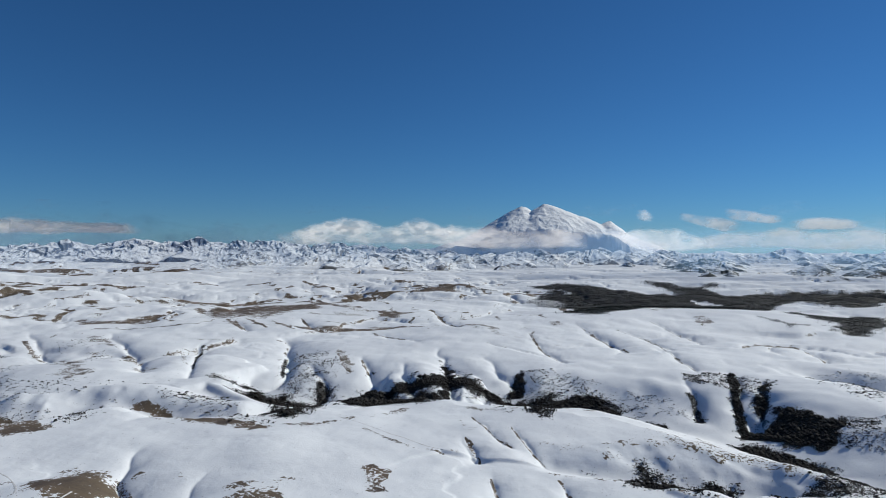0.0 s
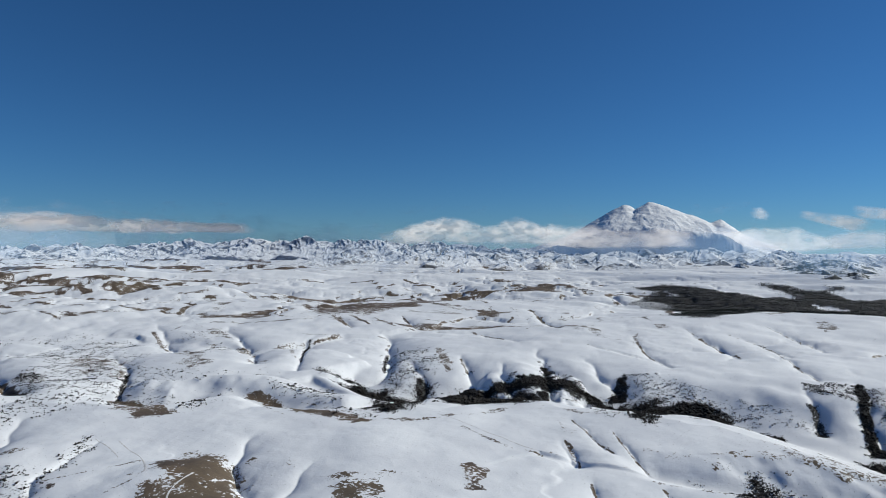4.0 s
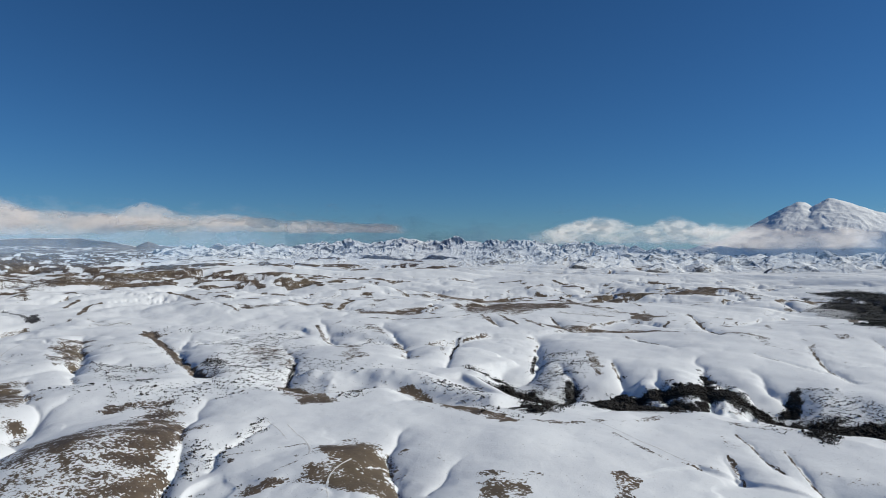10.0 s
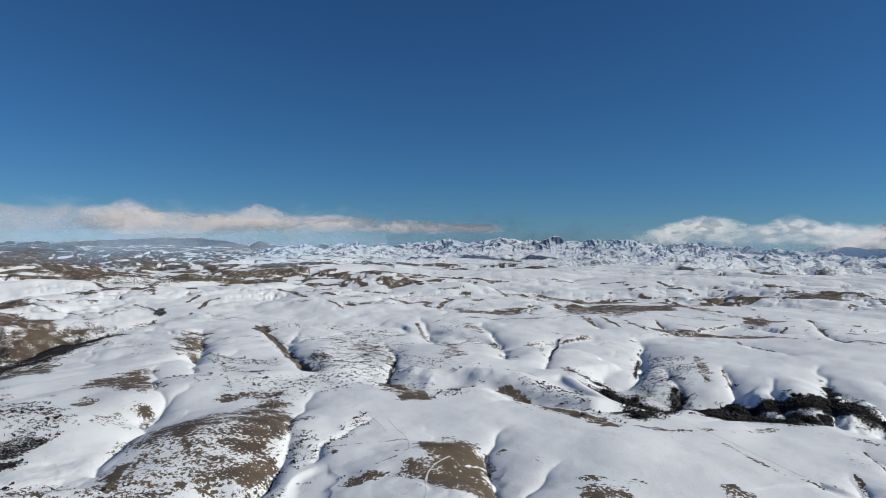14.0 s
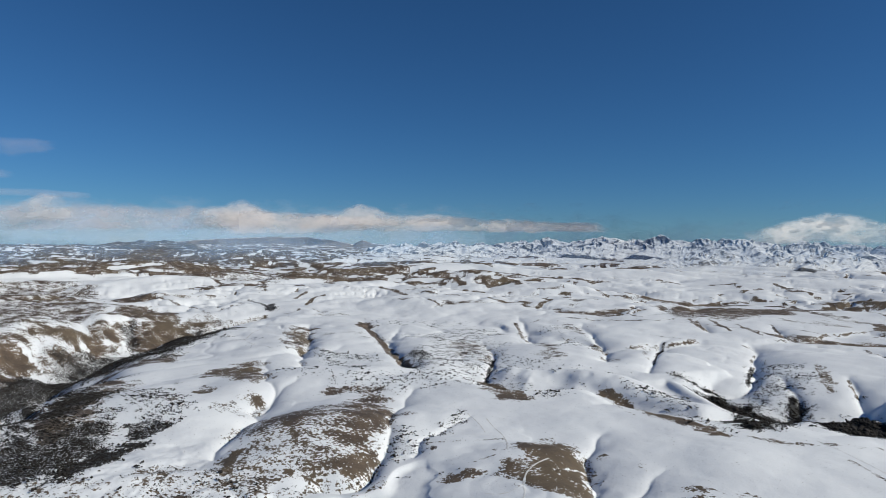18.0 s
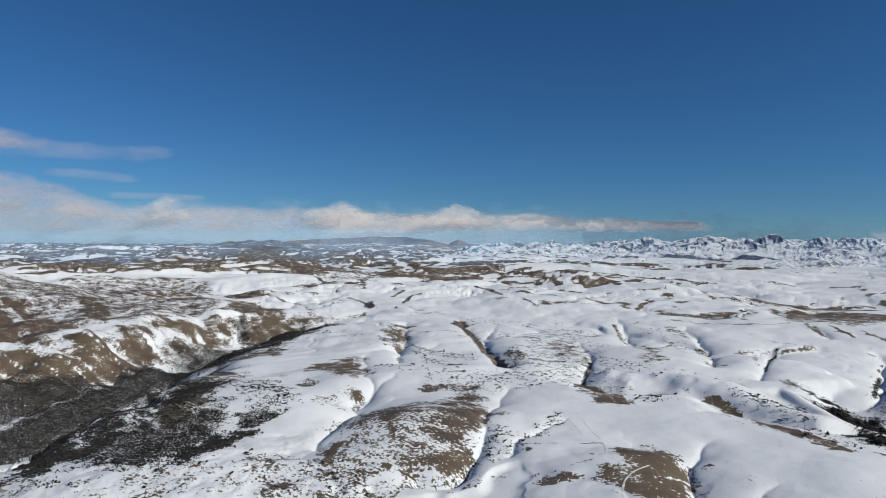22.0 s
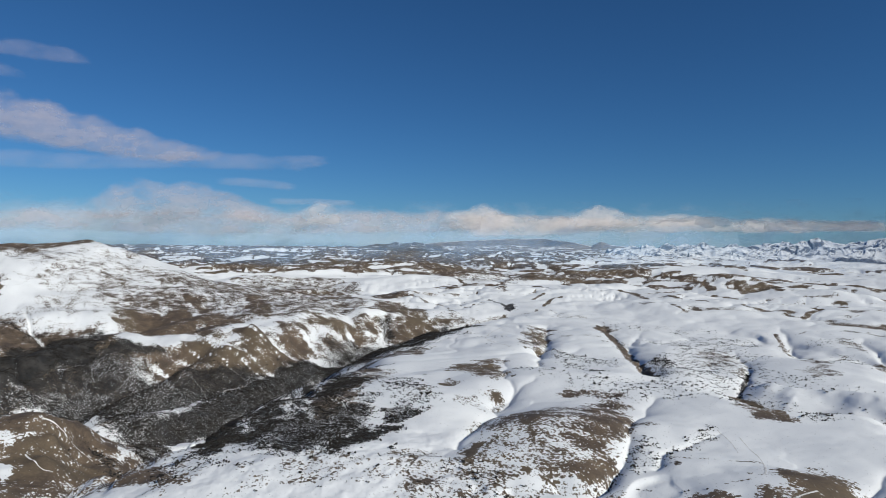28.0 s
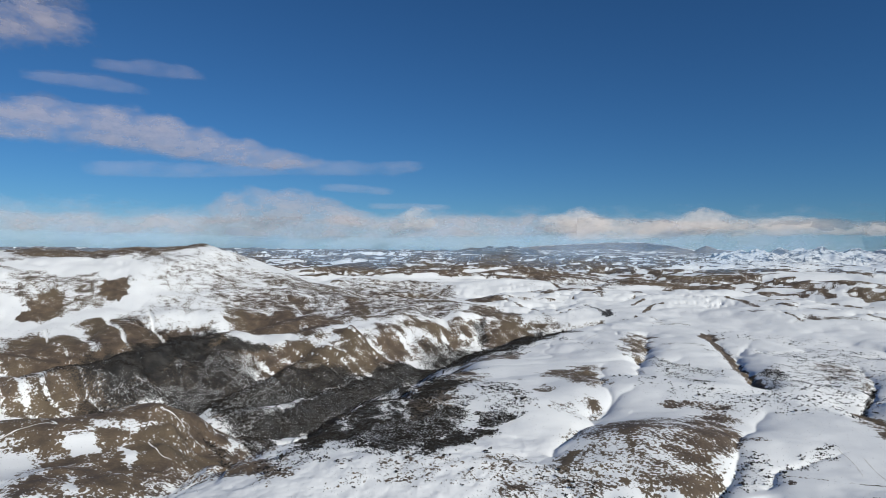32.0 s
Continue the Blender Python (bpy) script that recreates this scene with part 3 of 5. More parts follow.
patch("wood", .8, (-0.63, 2736), (-3.36, 2704), (-7.37, 2776), (-7.97, 2760), (-3.86, 2672))
patch("wood", .5, (-6.27, 2504), (-8.86, 2600), (-10.93, 2632), (-11.12, 2348), (-8.86, 2432))
patch("wood", 1, (-28.51, 2488), (-30.51, 2308), (-32.35, 2376), (-34.74, 2504), (-34.74, 1964), (-33.42, 1948), (-31.25, 2020), (-30.13, 2188))
patch("snow", 1, (-32.35, 2560), (-34.74, 2552), (-34.74, 2504), (-32.71, 2480))
patch("wood", .6, (-26.11, 2172), (-28.59, 2064), (-29.82, 2076), (-28.59, 1988))
# broad cover of the gorge walls
patch("bare", .95, (103.92, 1788), (98.46, 1824), (90.18, 1808), (87.01, 1516), (80.37, 1572), (71.41, 1872), (64.33, 2000), (60.08, 2008), (65.80, 1796), (73.38, 1516), (82.26, 1332), (87.88, 1348), (96.46, 1304), (103.89, 1256))
patch("shrub", .8, (98.44, 1616), (87.92, 1512), (80.34, 1420), (76.38, 1444), (83.20, 1224), (86.02, 1144), (94.41, 1308), (101.79, 1276))
patch("shrub", .97, (83.15, 612), (76.32, 700), (71.33, 892), (65.80, 1796), (69.81, 920), (72.81, 728), (77.80, 632))
patch("shrub", .8, (76.33, 716), (72.33, 816), (67.77, 824), (66.48, 744), (70.26, 624), (77.30, 612))
cover("shrub", 55, .9, (84.60, 1120), (80.30, 1220), (76.37, 1368), (72.37, 1524))
cover("shrub", 60, .85, (91.00, 1312), (86.50, 1276), (82.26, 1332), (78.37, 1412))
cover("shrub", 40, .8, (96.46, 1304), (92.31, 1332), (88.79, 1352))
patch("bare", .8, (72.34, 944), (68.31, 1380), (65.79, 1324), (66.77, 876), (68.77, 792), (71.31, 772))
patch("bare", .36, (95.34, 2364), (87.99, 2464), (82.34, 2136), (76.44, 1824), (80.37, 1592), (87.03, 1876), (91.06, 1820), (96.51, 1892), (93.23, 2024))
patch("bare", .55, (89.22, 2052), (83.76, 2252), (77.65, 2760), (69.51, 2504), (68.55, 1916), (72.29, 1764), (77.63, 1804), (83.75, 1904), (89.21, 1812))
patch("bare", .56, (84.26, 2256), (76.47, 2792), (70.42, 2576), (68.37, 2084), (73.43, 1812), (80.40, 2028))
patch("shrub", .8, (92.31, 1332), (86.96, 1296), (85.08, 1124), (88.77, 1200))
patch("shrub", .85, (81.28, 1236), (75.87, 1396), (75.25, 808), (80.28, 1164))
patch("bare", .93, (103.88, 848), (98.42, 1272), (95.24, 1296), (96.42, 776), (101.75, 772), (103.86, 784))
# beds of the wooded gully
cover("shrub", 52, 0.98, (15.5, 1120), (11.2, 1093), (6.3, 1102), (1.2, 1095), (-3.8, 1097), (-7.9, 1050), (-13.7, 1060))
cover("shrub", 18, 0.95, (-13.7, 1060), (-18.5, 1025))
cover("shrub", 30, 0.98, (-26.0, 950), (-30.5, 905))
patch("shrub", .85, (90.52, 1320), (84.65, 1156), (81.50, 704), (84.63, 972), (88.89, 1136))
patch("shrub", .82, (78.28, 784), (73.97, 980), (73.86, 788), (77.32, 736))
patch("bare", .3, (80.11, 588), (61.88, 660), (51.85, 608), (42.45, 628), (40.24, 600), (80.09, 552))
patch("shrub", .16, (80.11, 588), (61.88, 660), (51.85, 608), (42.45, 628), (40.24, 600), (80.09, 552))
cover("bare", 13, .97, (25.46, 1028), (23.58, 1000), (21.85, 844), (18.74, 816), (16.16, 776))
cover("bare", 10, .95, (36.04, 1104), (34.39, 1068), (32.47, 876))
patch("bare", .5, (47.94, 936), (45.84, 940), (44.38, 896), (44.74, 676), (45.83, 640), (47.93, 636))
cover("bare", 14, .92, (46.84, 1784), (45.54, 1580), (44.20, 1348), (42.92, 1172))
cover("bare", 8, .75, (46.68, 1768), (47.16, 1828))
cover("bare", 5, .7, (7.24, 1336), (6.64, 1244))
cover("bare", 12, .6, (9.22, 1420), (8.43, 1264))
cover("bare", 10, .7, (52.77, 1652), (51.76, 1748))
patch("bare", .75, (53.55, 1680), (51.32, 1780), (51.61, 1560), (52.11, 1372), (52.83, 1444))
patch("bare", .92, (101.79, 1584), (99.68, 1600), (97.00, 1304), (97.36, 824), (101.76, 1248))
patch("shrub", .7, (99.68, 1320), (96.71, 1348), (94.14, 1312), (97.44, 836))
patch("shrub", .8, (90.62, 1344), (88.01, 1348), (87.54, 1156), (89.74, 1296))
patch("bare", .88, (85.64, 1924), (83.29, 1944), (81.11, 1832), (80.13, 1596), (81.34, 1588), (84.69, 1716))
patch("bare", .8, (83.30, 2128), (81.62, 2084), (80.39, 1940), (81.36, 1864))
# ---- end of the plan lines ----
# furrows down the steep slopes
furrows(60, 13, 1.5, (32.6, 560, 0), (30.2, 575, 0), (28.6, 590, 0))
furrows(170, 24, 4, (88.8, 1230, 0), (84.2, 1320, 0), (80.3, 1400, 0), (75.9, 1520, 0), (72.4, 1600, 0), (68.3, 1700, 0), (63.3, 1830, 0))
furrows(150, 26, 4, (107.2, 1180, 0), (103.9, 1200, 0), (99.6, 1270, 0), (94.0, 1330, 0), (88.8, 1330, 0))
furrows(75, 22, 2, (15.5, 1136, 0), (11.2, 1082, 0), (6.3, 1092, 0), (-0.3, 1114, 0), (-5.9, 1062, 0), (-10.8, 1000, 0), (-15.6, 950, 0), (-22.4, 890, 0), (-26.6, 890, 0), (-30.5, 858, 0))
furrows(120, 45, 9, (105.6, 1700, 0), (101.8, 1720, 0), (98.1, 1760, 0), (94.0, 1800, 0), (89.7, 1850, 0))


def rills(x, y, size, seed, narrow):
    """Thin branching gullies, 0 to 1."""
    wx, wy = x + 0.25 * size * fbm(x, y, size * 0.5, 2, seed + 5), y + 0.25 * size * fbm(x, y, size * 0.5, 2, seed + 6)
    line = np.abs(noise2(wx / size, wy / size, seed))
    fork = np.abs(noise2(wx / size * 2.1, wy / size * 2.1, seed + 1))
    gate = smooth(-0.15, 0.35, fbm(x, y, size * 1.6, 2, seed + 2))
    return np.maximum(np.exp(-line / narrow), 0.6 * np.exp(-fork / (narrow * 1.6))) * gate


def distance_scale(r):
    """The far country is drawn in: how much farther off it lies in truth."""
    return np.exp((np.clip(r - 2300, 0, None) / 1500) ** 1.5)


def upland(X, Y, az):
    """Swells, whalebacks and cut valleys of the far country, in true metres."""
    wx, wy = X + 260 * fbm(X, Y, 1100, 2, 153), Y + 260 * fbm(X, Y, 1100, 2, 154)
    rough = 0.55 + 0.45 * smooth(10, 42, az) - 0.2 * smooth(-3, -12, az)
    hills = 60 * fbm(wx, wy, 1900, 3, 151, 0.55) + 36 * (creased(wx, wy, 1500, 3, 156, 0.5) - 0.7)
    cuts = -105 * (creased(wx, wy, 900, 4, 161, 0.55) - 0.62)
    return (hills + cuts) * rough - 22 * rills(X, Y, 560, 171, 0.07) - 9 * rills(X, Y, 250, 175, 0.09)


def ground_height(x, y):
    """The height of the land at plan points."""
    r = np.hypot(x, y)
    az = np.degrees(np.arctan2(-x, y))
    mid, far = smooth(1100, 1900, r), smooth(2600, 3600, r)
    q = distance_scale(r)
    X, Y = x * q, y * q
    z = base_height(r) + fbm(X, Y, 520, 2, 3) * (5 + 8 * mid) * (1 - far)
    wx, wy = X + 45 * noise2(X / 110, Y / 110, 5), Y + 45 * noise2(X / 110, Y / 110, 6)
    small = 1 - 0.9 * smooth(2600, 3600, r)
    z = z - (creased(wx, wy, 420, 3, 11) - 0.55) * (4 + 12 * mid) * (1 - 0.8 * far)
    z = z - (creased(wx, wy, 170, 2, 15) - 0.6) * (1 + 4 * mid) * small
    z = z + upland(X, Y, az) * smooth(1800, 2700, r)
    z = z - (rills(X, Y, 330, 101, 0.05) * (1.2 + 11 * mid) + rills(X, Y, 150, 111, 0.09) * (0.6 + 4 * mid)) * small
    z = EYE + (z - EYE) / q
    for kind, width, sharp, line in FORMS:
        reach = width * 3.2
        lo, hi = line[:, :2].min(0) - reach, line[:, :2].max(0) + reach
        inside = (x > lo[0]) & (x < hi[0]) & (y > lo[1]) & (y < hi[1])
        if not inside.any():
            continue
        xs, ys, zs = x[inside], y[inside], z[inside]
        d, v = to_line(xs, ys, line)
        d = d * (1 + 0.30 * fbm(xs, ys, max(30, width * 0.7), 3, 21))
        datum = base_height(np.hypot(line[:, 0], line[:, 1]))
        depth = max(4.0, float(np.abs(line[:, 2] - datum).max())) if kind != "ridge" else 0.6 * width
        slope = min(depth / width, 0.66)
        keen, rim = max(0.4, depth * (1 - sharp) * 0.3), max(1.2, 0.34 * depth)
        fall = np.sqrt((d * slope) ** 2 + keen ** 2) - keen + 0.45 * np.clip(d - width * 1.3, 0, None)
        if kind == "valley":
            bank = v + fall
            h = np.clip(0.5 + 0.5 * (bank - zs) / rim, 0, 1)
            z[inside] = bank + (zs - bank) * h - np.minimum(rim, np.abs(fall) + 0.3) * h * (1 - h)
        else:
            bank = v - fall
            h = np.clip(0.5 + 0.5 * (zs - bank) / rim, 0, 1)
            z[inside] = bank + (zs - bank) * h + np.minimum(rim, np.abs(fall) + 0.3) * h * (1 - h)
    for width, depth, line in GULLIES:
        reach = width * 3.4
        lo, hi = line[:, :2].min(0) - reach, line[:, :2].max(0) + reach
        inside = (x > lo[0]) & (x < hi[0]) & (y > lo[1]) & (y < hi[1])
        if not inside.any():
            continue
        xs, ys = x[inside], y[inside]
        sway = max(10.0, width * 1.4)
        d, along = to_line(xs + 0.5 * sway * fbm(xs, ys, sway * 2.2, 3, 23), ys + 0.5 * sway * fbm(xs, ys, sway * 2.2, 3, 24), line)
        d = d / width
        shape = 0.42 * np.exp(-0.5 * d * d) + 0.58 * np.exp(-3.2 * d)
        z[inside] -= depth * shape * (1 - smooth(2.4, 3.2, d)) * (0.3 + 0.7 * smooth(0, 0.6, along))
    # broken ground of the hills round the gorge, and soft drifts everywhere
    broken = 0.22 + 0.78 * smooth(48, 66, az)
    broken = broken * smooth(1250, 1600, r) * (1 - smooth(2500, 2900, r))
    bx, by = x + 60 * fbm(x, y, 160, 2, 243), y + 60 * fbm(x, y, 160, 2, 244)
    z = z - 34 * broken * (creased(bx, by, 260, 4, 241, 0.55) - 0.62)
    z = z + 4.5 * fbm(x, y, 170, 3, 251) * smooth(420, 560, r) * (1 - smooth(1500, 2200, r))
    hummocks = smooth(52, 62, az) * (1 - smooth(660, 760, r)) * smooth(440, 520, r)
    z = z + hummocks * (2.6 * fbm(x, y, 34, 4, 261, 0.6) - 3.0 * (creased(bx, by, 60, 4, 263, 0.6) - 0.6))
    z = z - furrow_depth(x, y)[1]
    z = z + (fbm(X, Y, 60, 4, 31) * 1.5 - (creased(X, Y, 90, 2, 41) - 0.6) * (1.0 + 1.6 * mid) * (1 - far)) / q
    return z


# ---- materials ----
def material(name):
    m = bpy.data.materials.new(name)
    m.use_nodes = True
    return m, m.node_tree.nodes, m.node_tree.links, m.node_tree.nodes["Principled BSDF"]


def grain(n, l, where, size, detail=4.0, rough=0.55):
    """Noise of a size in metres, in world places."""
    t = n.new("ShaderNodeTexNoise")
    t.inputs["Scale"].default_value = 1.0 / size
    t.inputs["Detail"].default_value, t.inputs["Roughness"].default_value = detail, rough
    l.new(where, t.inputs["Vector"])
    return t.outputs["Fac"]


def blend(n, l, fac, a, b):
    m = n.new("ShaderNodeMix")
    m.data_type = "RGBA"
    for s, v in ((m.inputs[0], fac), (m.inputs[6], a), (m.inputs[7], b)):
        if isinstance(v, tuple):
            s.default_value = (*v, 1)
        elif isinstance(v, float):
            s.default_value = v
        else:
            l.new(v, s)
    return m.outputs[2]


def calc(n, l, op, *args):
    m = n.new("ShaderNodeMath")
    m.operation = op
    for s, v in zip(m.inputs, args):
        if isinstance(v, (int, float)):
            s.default_value = v
        else:
            l.new(v, s)
    return m.outputs[0]


def ramp(n, l, v, a, b, lo=0.0, hi=1.0):
    m = n.new("ShaderNodeMapRange")
    m.interpolation_type = "SMOOTHSTEP"
    l.new(v, m.inputs[0])
    for i, q in zip((1, 2, 3, 4), (a, b, lo, hi)):
        m.inputs[i].default_value = q
    return m.outputs[0]


SNOW, SNOW_OLD = (0.82, 0.83, 0.85), (0.74, 0.75, 0.78)
GRASS, GRASS_DARK = (0.146, 0.106, 0.072), (0.064, 0.050, 0.042)
SHRUB, SHRUB_DARK = (0.05, 0.047, 0.045), (0.022, 0.022, 0.023)


def ground_material():
    m, n, l, b = material("snowy_grassland")
    where = n.new("ShaderNodeNewGeometry").outputs["Position"]
    def attr(name):
        a = n.new("ShaderNodeAttribute")
        a.attribute_name = name
        return a.outputs["Fac"]
    fine, mid, wide = grain(n, l, where, 3.5, 5, 0.65), grain(n, l, where, 26, 4), grain(n, l, where, 150, 3)
    snow = blend(n, l, ramp(n, l, wide, 0.35, 0.7), SNOW, SNOW_OLD)
    grass = blend(n, l, ramp(n, l, mid, 0.3, 0.7), GRASS, GRASS_DARK)
    grass = blend(n, l, ramp(n, l, fine, 0.4, 0.75, 0.0, 0.5), grass, (0.190, 0.145, 0.100))
    grass = blend(n, l, ramp(n, l, grain(n, l, where, 210, 2), 0.46, 0.62, 0.0, 0.5), grass, (0.135, 0.106, 0.068))
    flat = n.new("ShaderNodeVectorMath")
    flat.operation = "MULTIPLY"
    flat.inputs[1].default_value = (0.08, 0.08, 1.0)
    l.new(where, flat.inputs[0])
    bands = grain(n, l, flat.outputs[0], 1.7, 4, 0.6)
    mixed = calc(n, l, "ADD", calc(n, l, "MULTIPLY", fine, 0.5), calc(n, l, "ADD", calc(n, l, "MULTIPLY", mid, 0.32), calc(n, l, "MULTIPLY", bands, 0.18)))
    bare = ramp(n, l, calc(n, l, "ADD", calc(n, l, "SUBTRACT", attr("bare"), 0.5), calc(n, l, "MULTIPLY", calc(n, l, "SUBTRACT", mixed, 0.5), calc(n, l, "MULTIPLY", attr("near"), 6.0))), -0.08, 0.08)
    col = blend(n, l, bare, snow, grass)
    speck = grain(n, l, where, 2.2, 3, 0.7)
    brush = ramp(n, l, calc(n, l, "ADD", calc(n, l, "SUBTRACT", attr("shrub"), 0.5), calc(n, l, "MULTIPLY", calc(n, l, "SUBTRACT", speck, 0.5), 2.6)), -0.1, 0.1)
    col = blend(n, l, brush, col, blend(n, l, ramp(n, l, mid, 0.35, 0.65), SHRUB, SHRUB_DARK))
    l.new(col, b.inputs["Base Color"])
    b.inputs["Roughness"].default_value = 0.75
    b.inputs["Specular IOR Level"].default_value = 0.25
    bump = n.new("ShaderNodeBump")
    bump.inputs["Strength"].default_value, bump.inputs["Distance"].default_value = 0.22, 2.5
    l.new(calc(n, l, "ADD", mixed, calc(n, l, "MULTIPLY", wide, 2.0)), bump.inputs["Height"])
    l.new(bump.outputs[0], b.inputs["Normal"])
    return m


GROUND = ground_material()

# ---- the land: one sheet to the horizon ----
az_fine = np.arange(-40.0, 108.0, 0.1)
AZ = np.concatenate([az_fine, np.arange(108.0, 320.0, 2.0)])
rows_r = [0.05, 60.0, 160, 260, 340, 400]
while rows_r[-1] < 4650:
    r0 = rows_r[-1]
    rows_r.append(r0 + min(15.0, max(1.9, r0 * r0 / 300.0 * 0.00135)) if r0 > 480 else r0 + 10)
RR = np.array(rows_r)
RR[-1] = 4650
ga, gr = np.meshgrid(np.radians(AZ), RR)
GX, GY = -gr * np.sin(ga), gr * np.cos(ga)
GZ = ground_height(GX.ravel(), GY.ravel()).reshape(GX.shape)
print("ground", GX.shape)


def sheet(name, X, Y, Z, closed, mat):
    """A mesh over a grid of places."""
    nr, nc = X.shape
    me = bpy.data.meshes.new(name)
    co = np.stack([X, Y, Z], -1).reshape(-1, 3).astype(np.float32)
    cols = nc if closed else nc - 1
    i, j = np.meshgrid(np.arange(nr - 1), np.arange(cols), indexing="ij")
    jn = (j + 1) % nc
    quads = np.stack([i * nc + j, (i + 1) * nc + j, (i + 1) * nc + jn, i * nc + jn], -1).reshape(-1, 4)[:, ::-1]
    me.vertices.add(len(co))
    me.vertices.foreach_set("co", co.ravel())
    me.loops.add(quads.size)
    me.loops.foreach_set("vertex_index", quads.ravel().astype(np.int32))
    me.polygons.add(len(quads))
    me.polygons.foreach_set("loop_start", np.arange(0, quads.size, 4, dtype=np.int32))
    me.polygons.foreach_set("use_smooth", np.ones(len(quads), bool))
    me.update(calc_edges=True)
    me.validate()
    me.materials.append(mat)
    return me


def put_values(me, name, values):
    a = me.attributes.new(name, "FLOAT", "POINT")
    a.data.foreach_set("value", values.ravel().astype(np.float32))


GX[0] += 0.4


def put_places(me, across, high, seed):
    a = me.attributes.new("place", "FLOAT_VECTOR", "POINT")
    a.data.foreach_set("vector", np.stack([across, across * 0 + seed * 31.0, high], -1).ravel().astype(np.float32))


ground_mesh = sheet("ground", GX, GY, GZ, True, GROUND)


def covers_at(x, y, what):
    """How dense that cover stands at plan points, 0 to 1."""
    out = np.zeros(x.shape)
    for kind, width, line in COVERS:
        if kind != what:
            continue
        lo, hi = line[:, :2].min(0) - width * 1.5, line[:, :2].max(0) + width * 1.5
        k = np.flatnonzero((x > lo[0]) & (x < hi[0]) & (y > lo[1]) & (y < hi[1]))
        if len(k):
            d, v = to_line(x[k], y[k], line)
            d = d * (1 + 0.7 * fbm(x[k], y[k], max(10, width * 0.7), 4, 57, 0.6))
            out[k] = np.maximum(out[k], v * (1 - smooth(width * 0.4, width * 1.2, d)))
    for kind, dense, ring in PATCHES:
        if kind != what:
            continue
        lo, hi = ring.min(0), ring.max(0)
        edge = min(60.0, max(4.0, 0.10 * float(np.sqrt(np.prod(hi - lo)))))
        k = np.flatnonzero((x > lo[0] - edge * 2) & (x < hi[0] + edge * 2) & (y > lo[1] - edge * 2) & (y < hi[1] + edge * 2))
        if len(k):
            d = inside_by(x[k], y[k], ring) + edge * 1.6 * fbm(x[k], y[k], max(9, edge * 2.2), 4, 57, 0.62)
            v = dense * (1 + (0.3 if dense < 0.75 else 0.12) * fbm(x[k], y[k], 60, 3, 59))
            out[k] = np.maximum(out[k], v * smooth(-0.7 * edge, 0.9 * edge, d))
    if what == "shrub":
        r, az = np.hypot(x, y), np.degrees(np.arctan2(-x, y))
        loose = smooth(0.05, 0.4, fbm(x, y, 170, 3, 61)) * smooth(20, 34, az) * (1 - smooth(1700, 2000, r)) * smooth(780, 1000, r)
        out = np.maximum(out, 0.16 * loose)
    if what in ("bare", "wood"):
        out = out * (1 - covers_at(x, y, "snow"))
    return out


# slopes turned to the midday sun melt out first
gz_r, gz_a = np.gradient(GZ, RR, axis=0), np.gradient(GZ, np.radians(AZ), axis=1) / gr
slope_x = -gz_r * -np.sin(ga) - gz_a * -np.cos(ga)
slope_y = -gz_r * np.cos(ga) - gz_a * -np.sin(ga)
SUNNY = slope_x * math.sin(radians(122)) + slope_y * math.cos(radians(122))


def blurred(v, n):
    c = np.cumsum(np.pad(v, ((n, n + 1), (0, 0)), mode="edge"), 0)
    v = (c[2 * n:-1] - c[:-2 * n - 1]) / (2 * n)
    c = np.cumsum(np.pad(v, ((0, 0), (n, n + 1)), mode="edge"), 1)
    return (c[:, 2 * n:-1] - c[:, :-2 * n - 1]) / (2 * n)


SUNNY = SUNNY - 0.75 * blurred(SUNNY, 30)
far_scale = distance_scale(gr)
patchy = fbm(GX * far_scale, GY * far_scale, 190, 4, 71)
gaz = np.degrees(ga)
VX, VY = GX * far_scale, GY * far_scale
dry = 0.10 * smooth(0, 14, gaz) + 0.16 * smooth(22, 40, gaz) * smooth(2500, 3000, gr) + 0.46 * smooth(30, 62, gaz) * smooth(2600, 3300, gr)
dry = dry - 0.10 * smooth(-3, -12, gaz)
lines = smooth(0.30, 0.75, np.maximum(rills(VX, VY, 330, 101, 0.08), rills(VX, VY, 150, 111, 0.10))) * (1 - smooth(2000, 2600, gr))
# brows of the whalebacks are blown bare
brow = upland(VX, VY, gaz)
brow = (brow - (upland(VX + 130, VY, gaz) + upland(VX - 130, VY, gaz) + upland(VX, VY + 130, gaz) + upland(VX, VY - 130, gaz)) / 4) / 9
wild = fbm(VX, VY, 300, 5, 141, 0.66) + 0.5 * fbm(VX, VY, 1500, 2, 147)
strokes = np.maximum(rills(VX + 18, VY - 12, 560, 171, 0.10), 0.9 * rills(VX + 12, VY - 8, 250, 175, 0.12))
bare = lines * (0.72 + 0.5 * patchy) * smooth(1350, 1900, gr)
bare = np.maximum(bare, 0.8 * smooth(0.36, 0.75, strokes * (0.95 + 0.9 * wild) + 0.5 * dry) * smooth(1700, 2300, gr))
bare = np.maximum(bare, 0.8 * smooth(0.44, 0.66, 0.30 * brow + 0.75 * wild + dry) * smooth(1900, 2500, gr))
bare = np.maximum(bare, 0.7 * smooth(0.14, 0.42, SUNNY * 0.85 + 0.22 * patchy - 0.06) * (1 - smooth(2300, 2800, gr)) * smooth(1250, 1700, gr))
hillside = smooth(76, 84, np.degrees(ga)) * (1 - smooth(2500, 2800, gr)) * smooth(1500, 1700, gr)
bare = bare * (1 - 0.65 * hillside)
brows = (GZ - blurred(GZ, 14)) / 1.6
bare = np.maximum(bare, 0.30 * smooth(0.5, 1.1, brows + 0.7 * patchy) * (1 - smooth(800, 950, gr)))
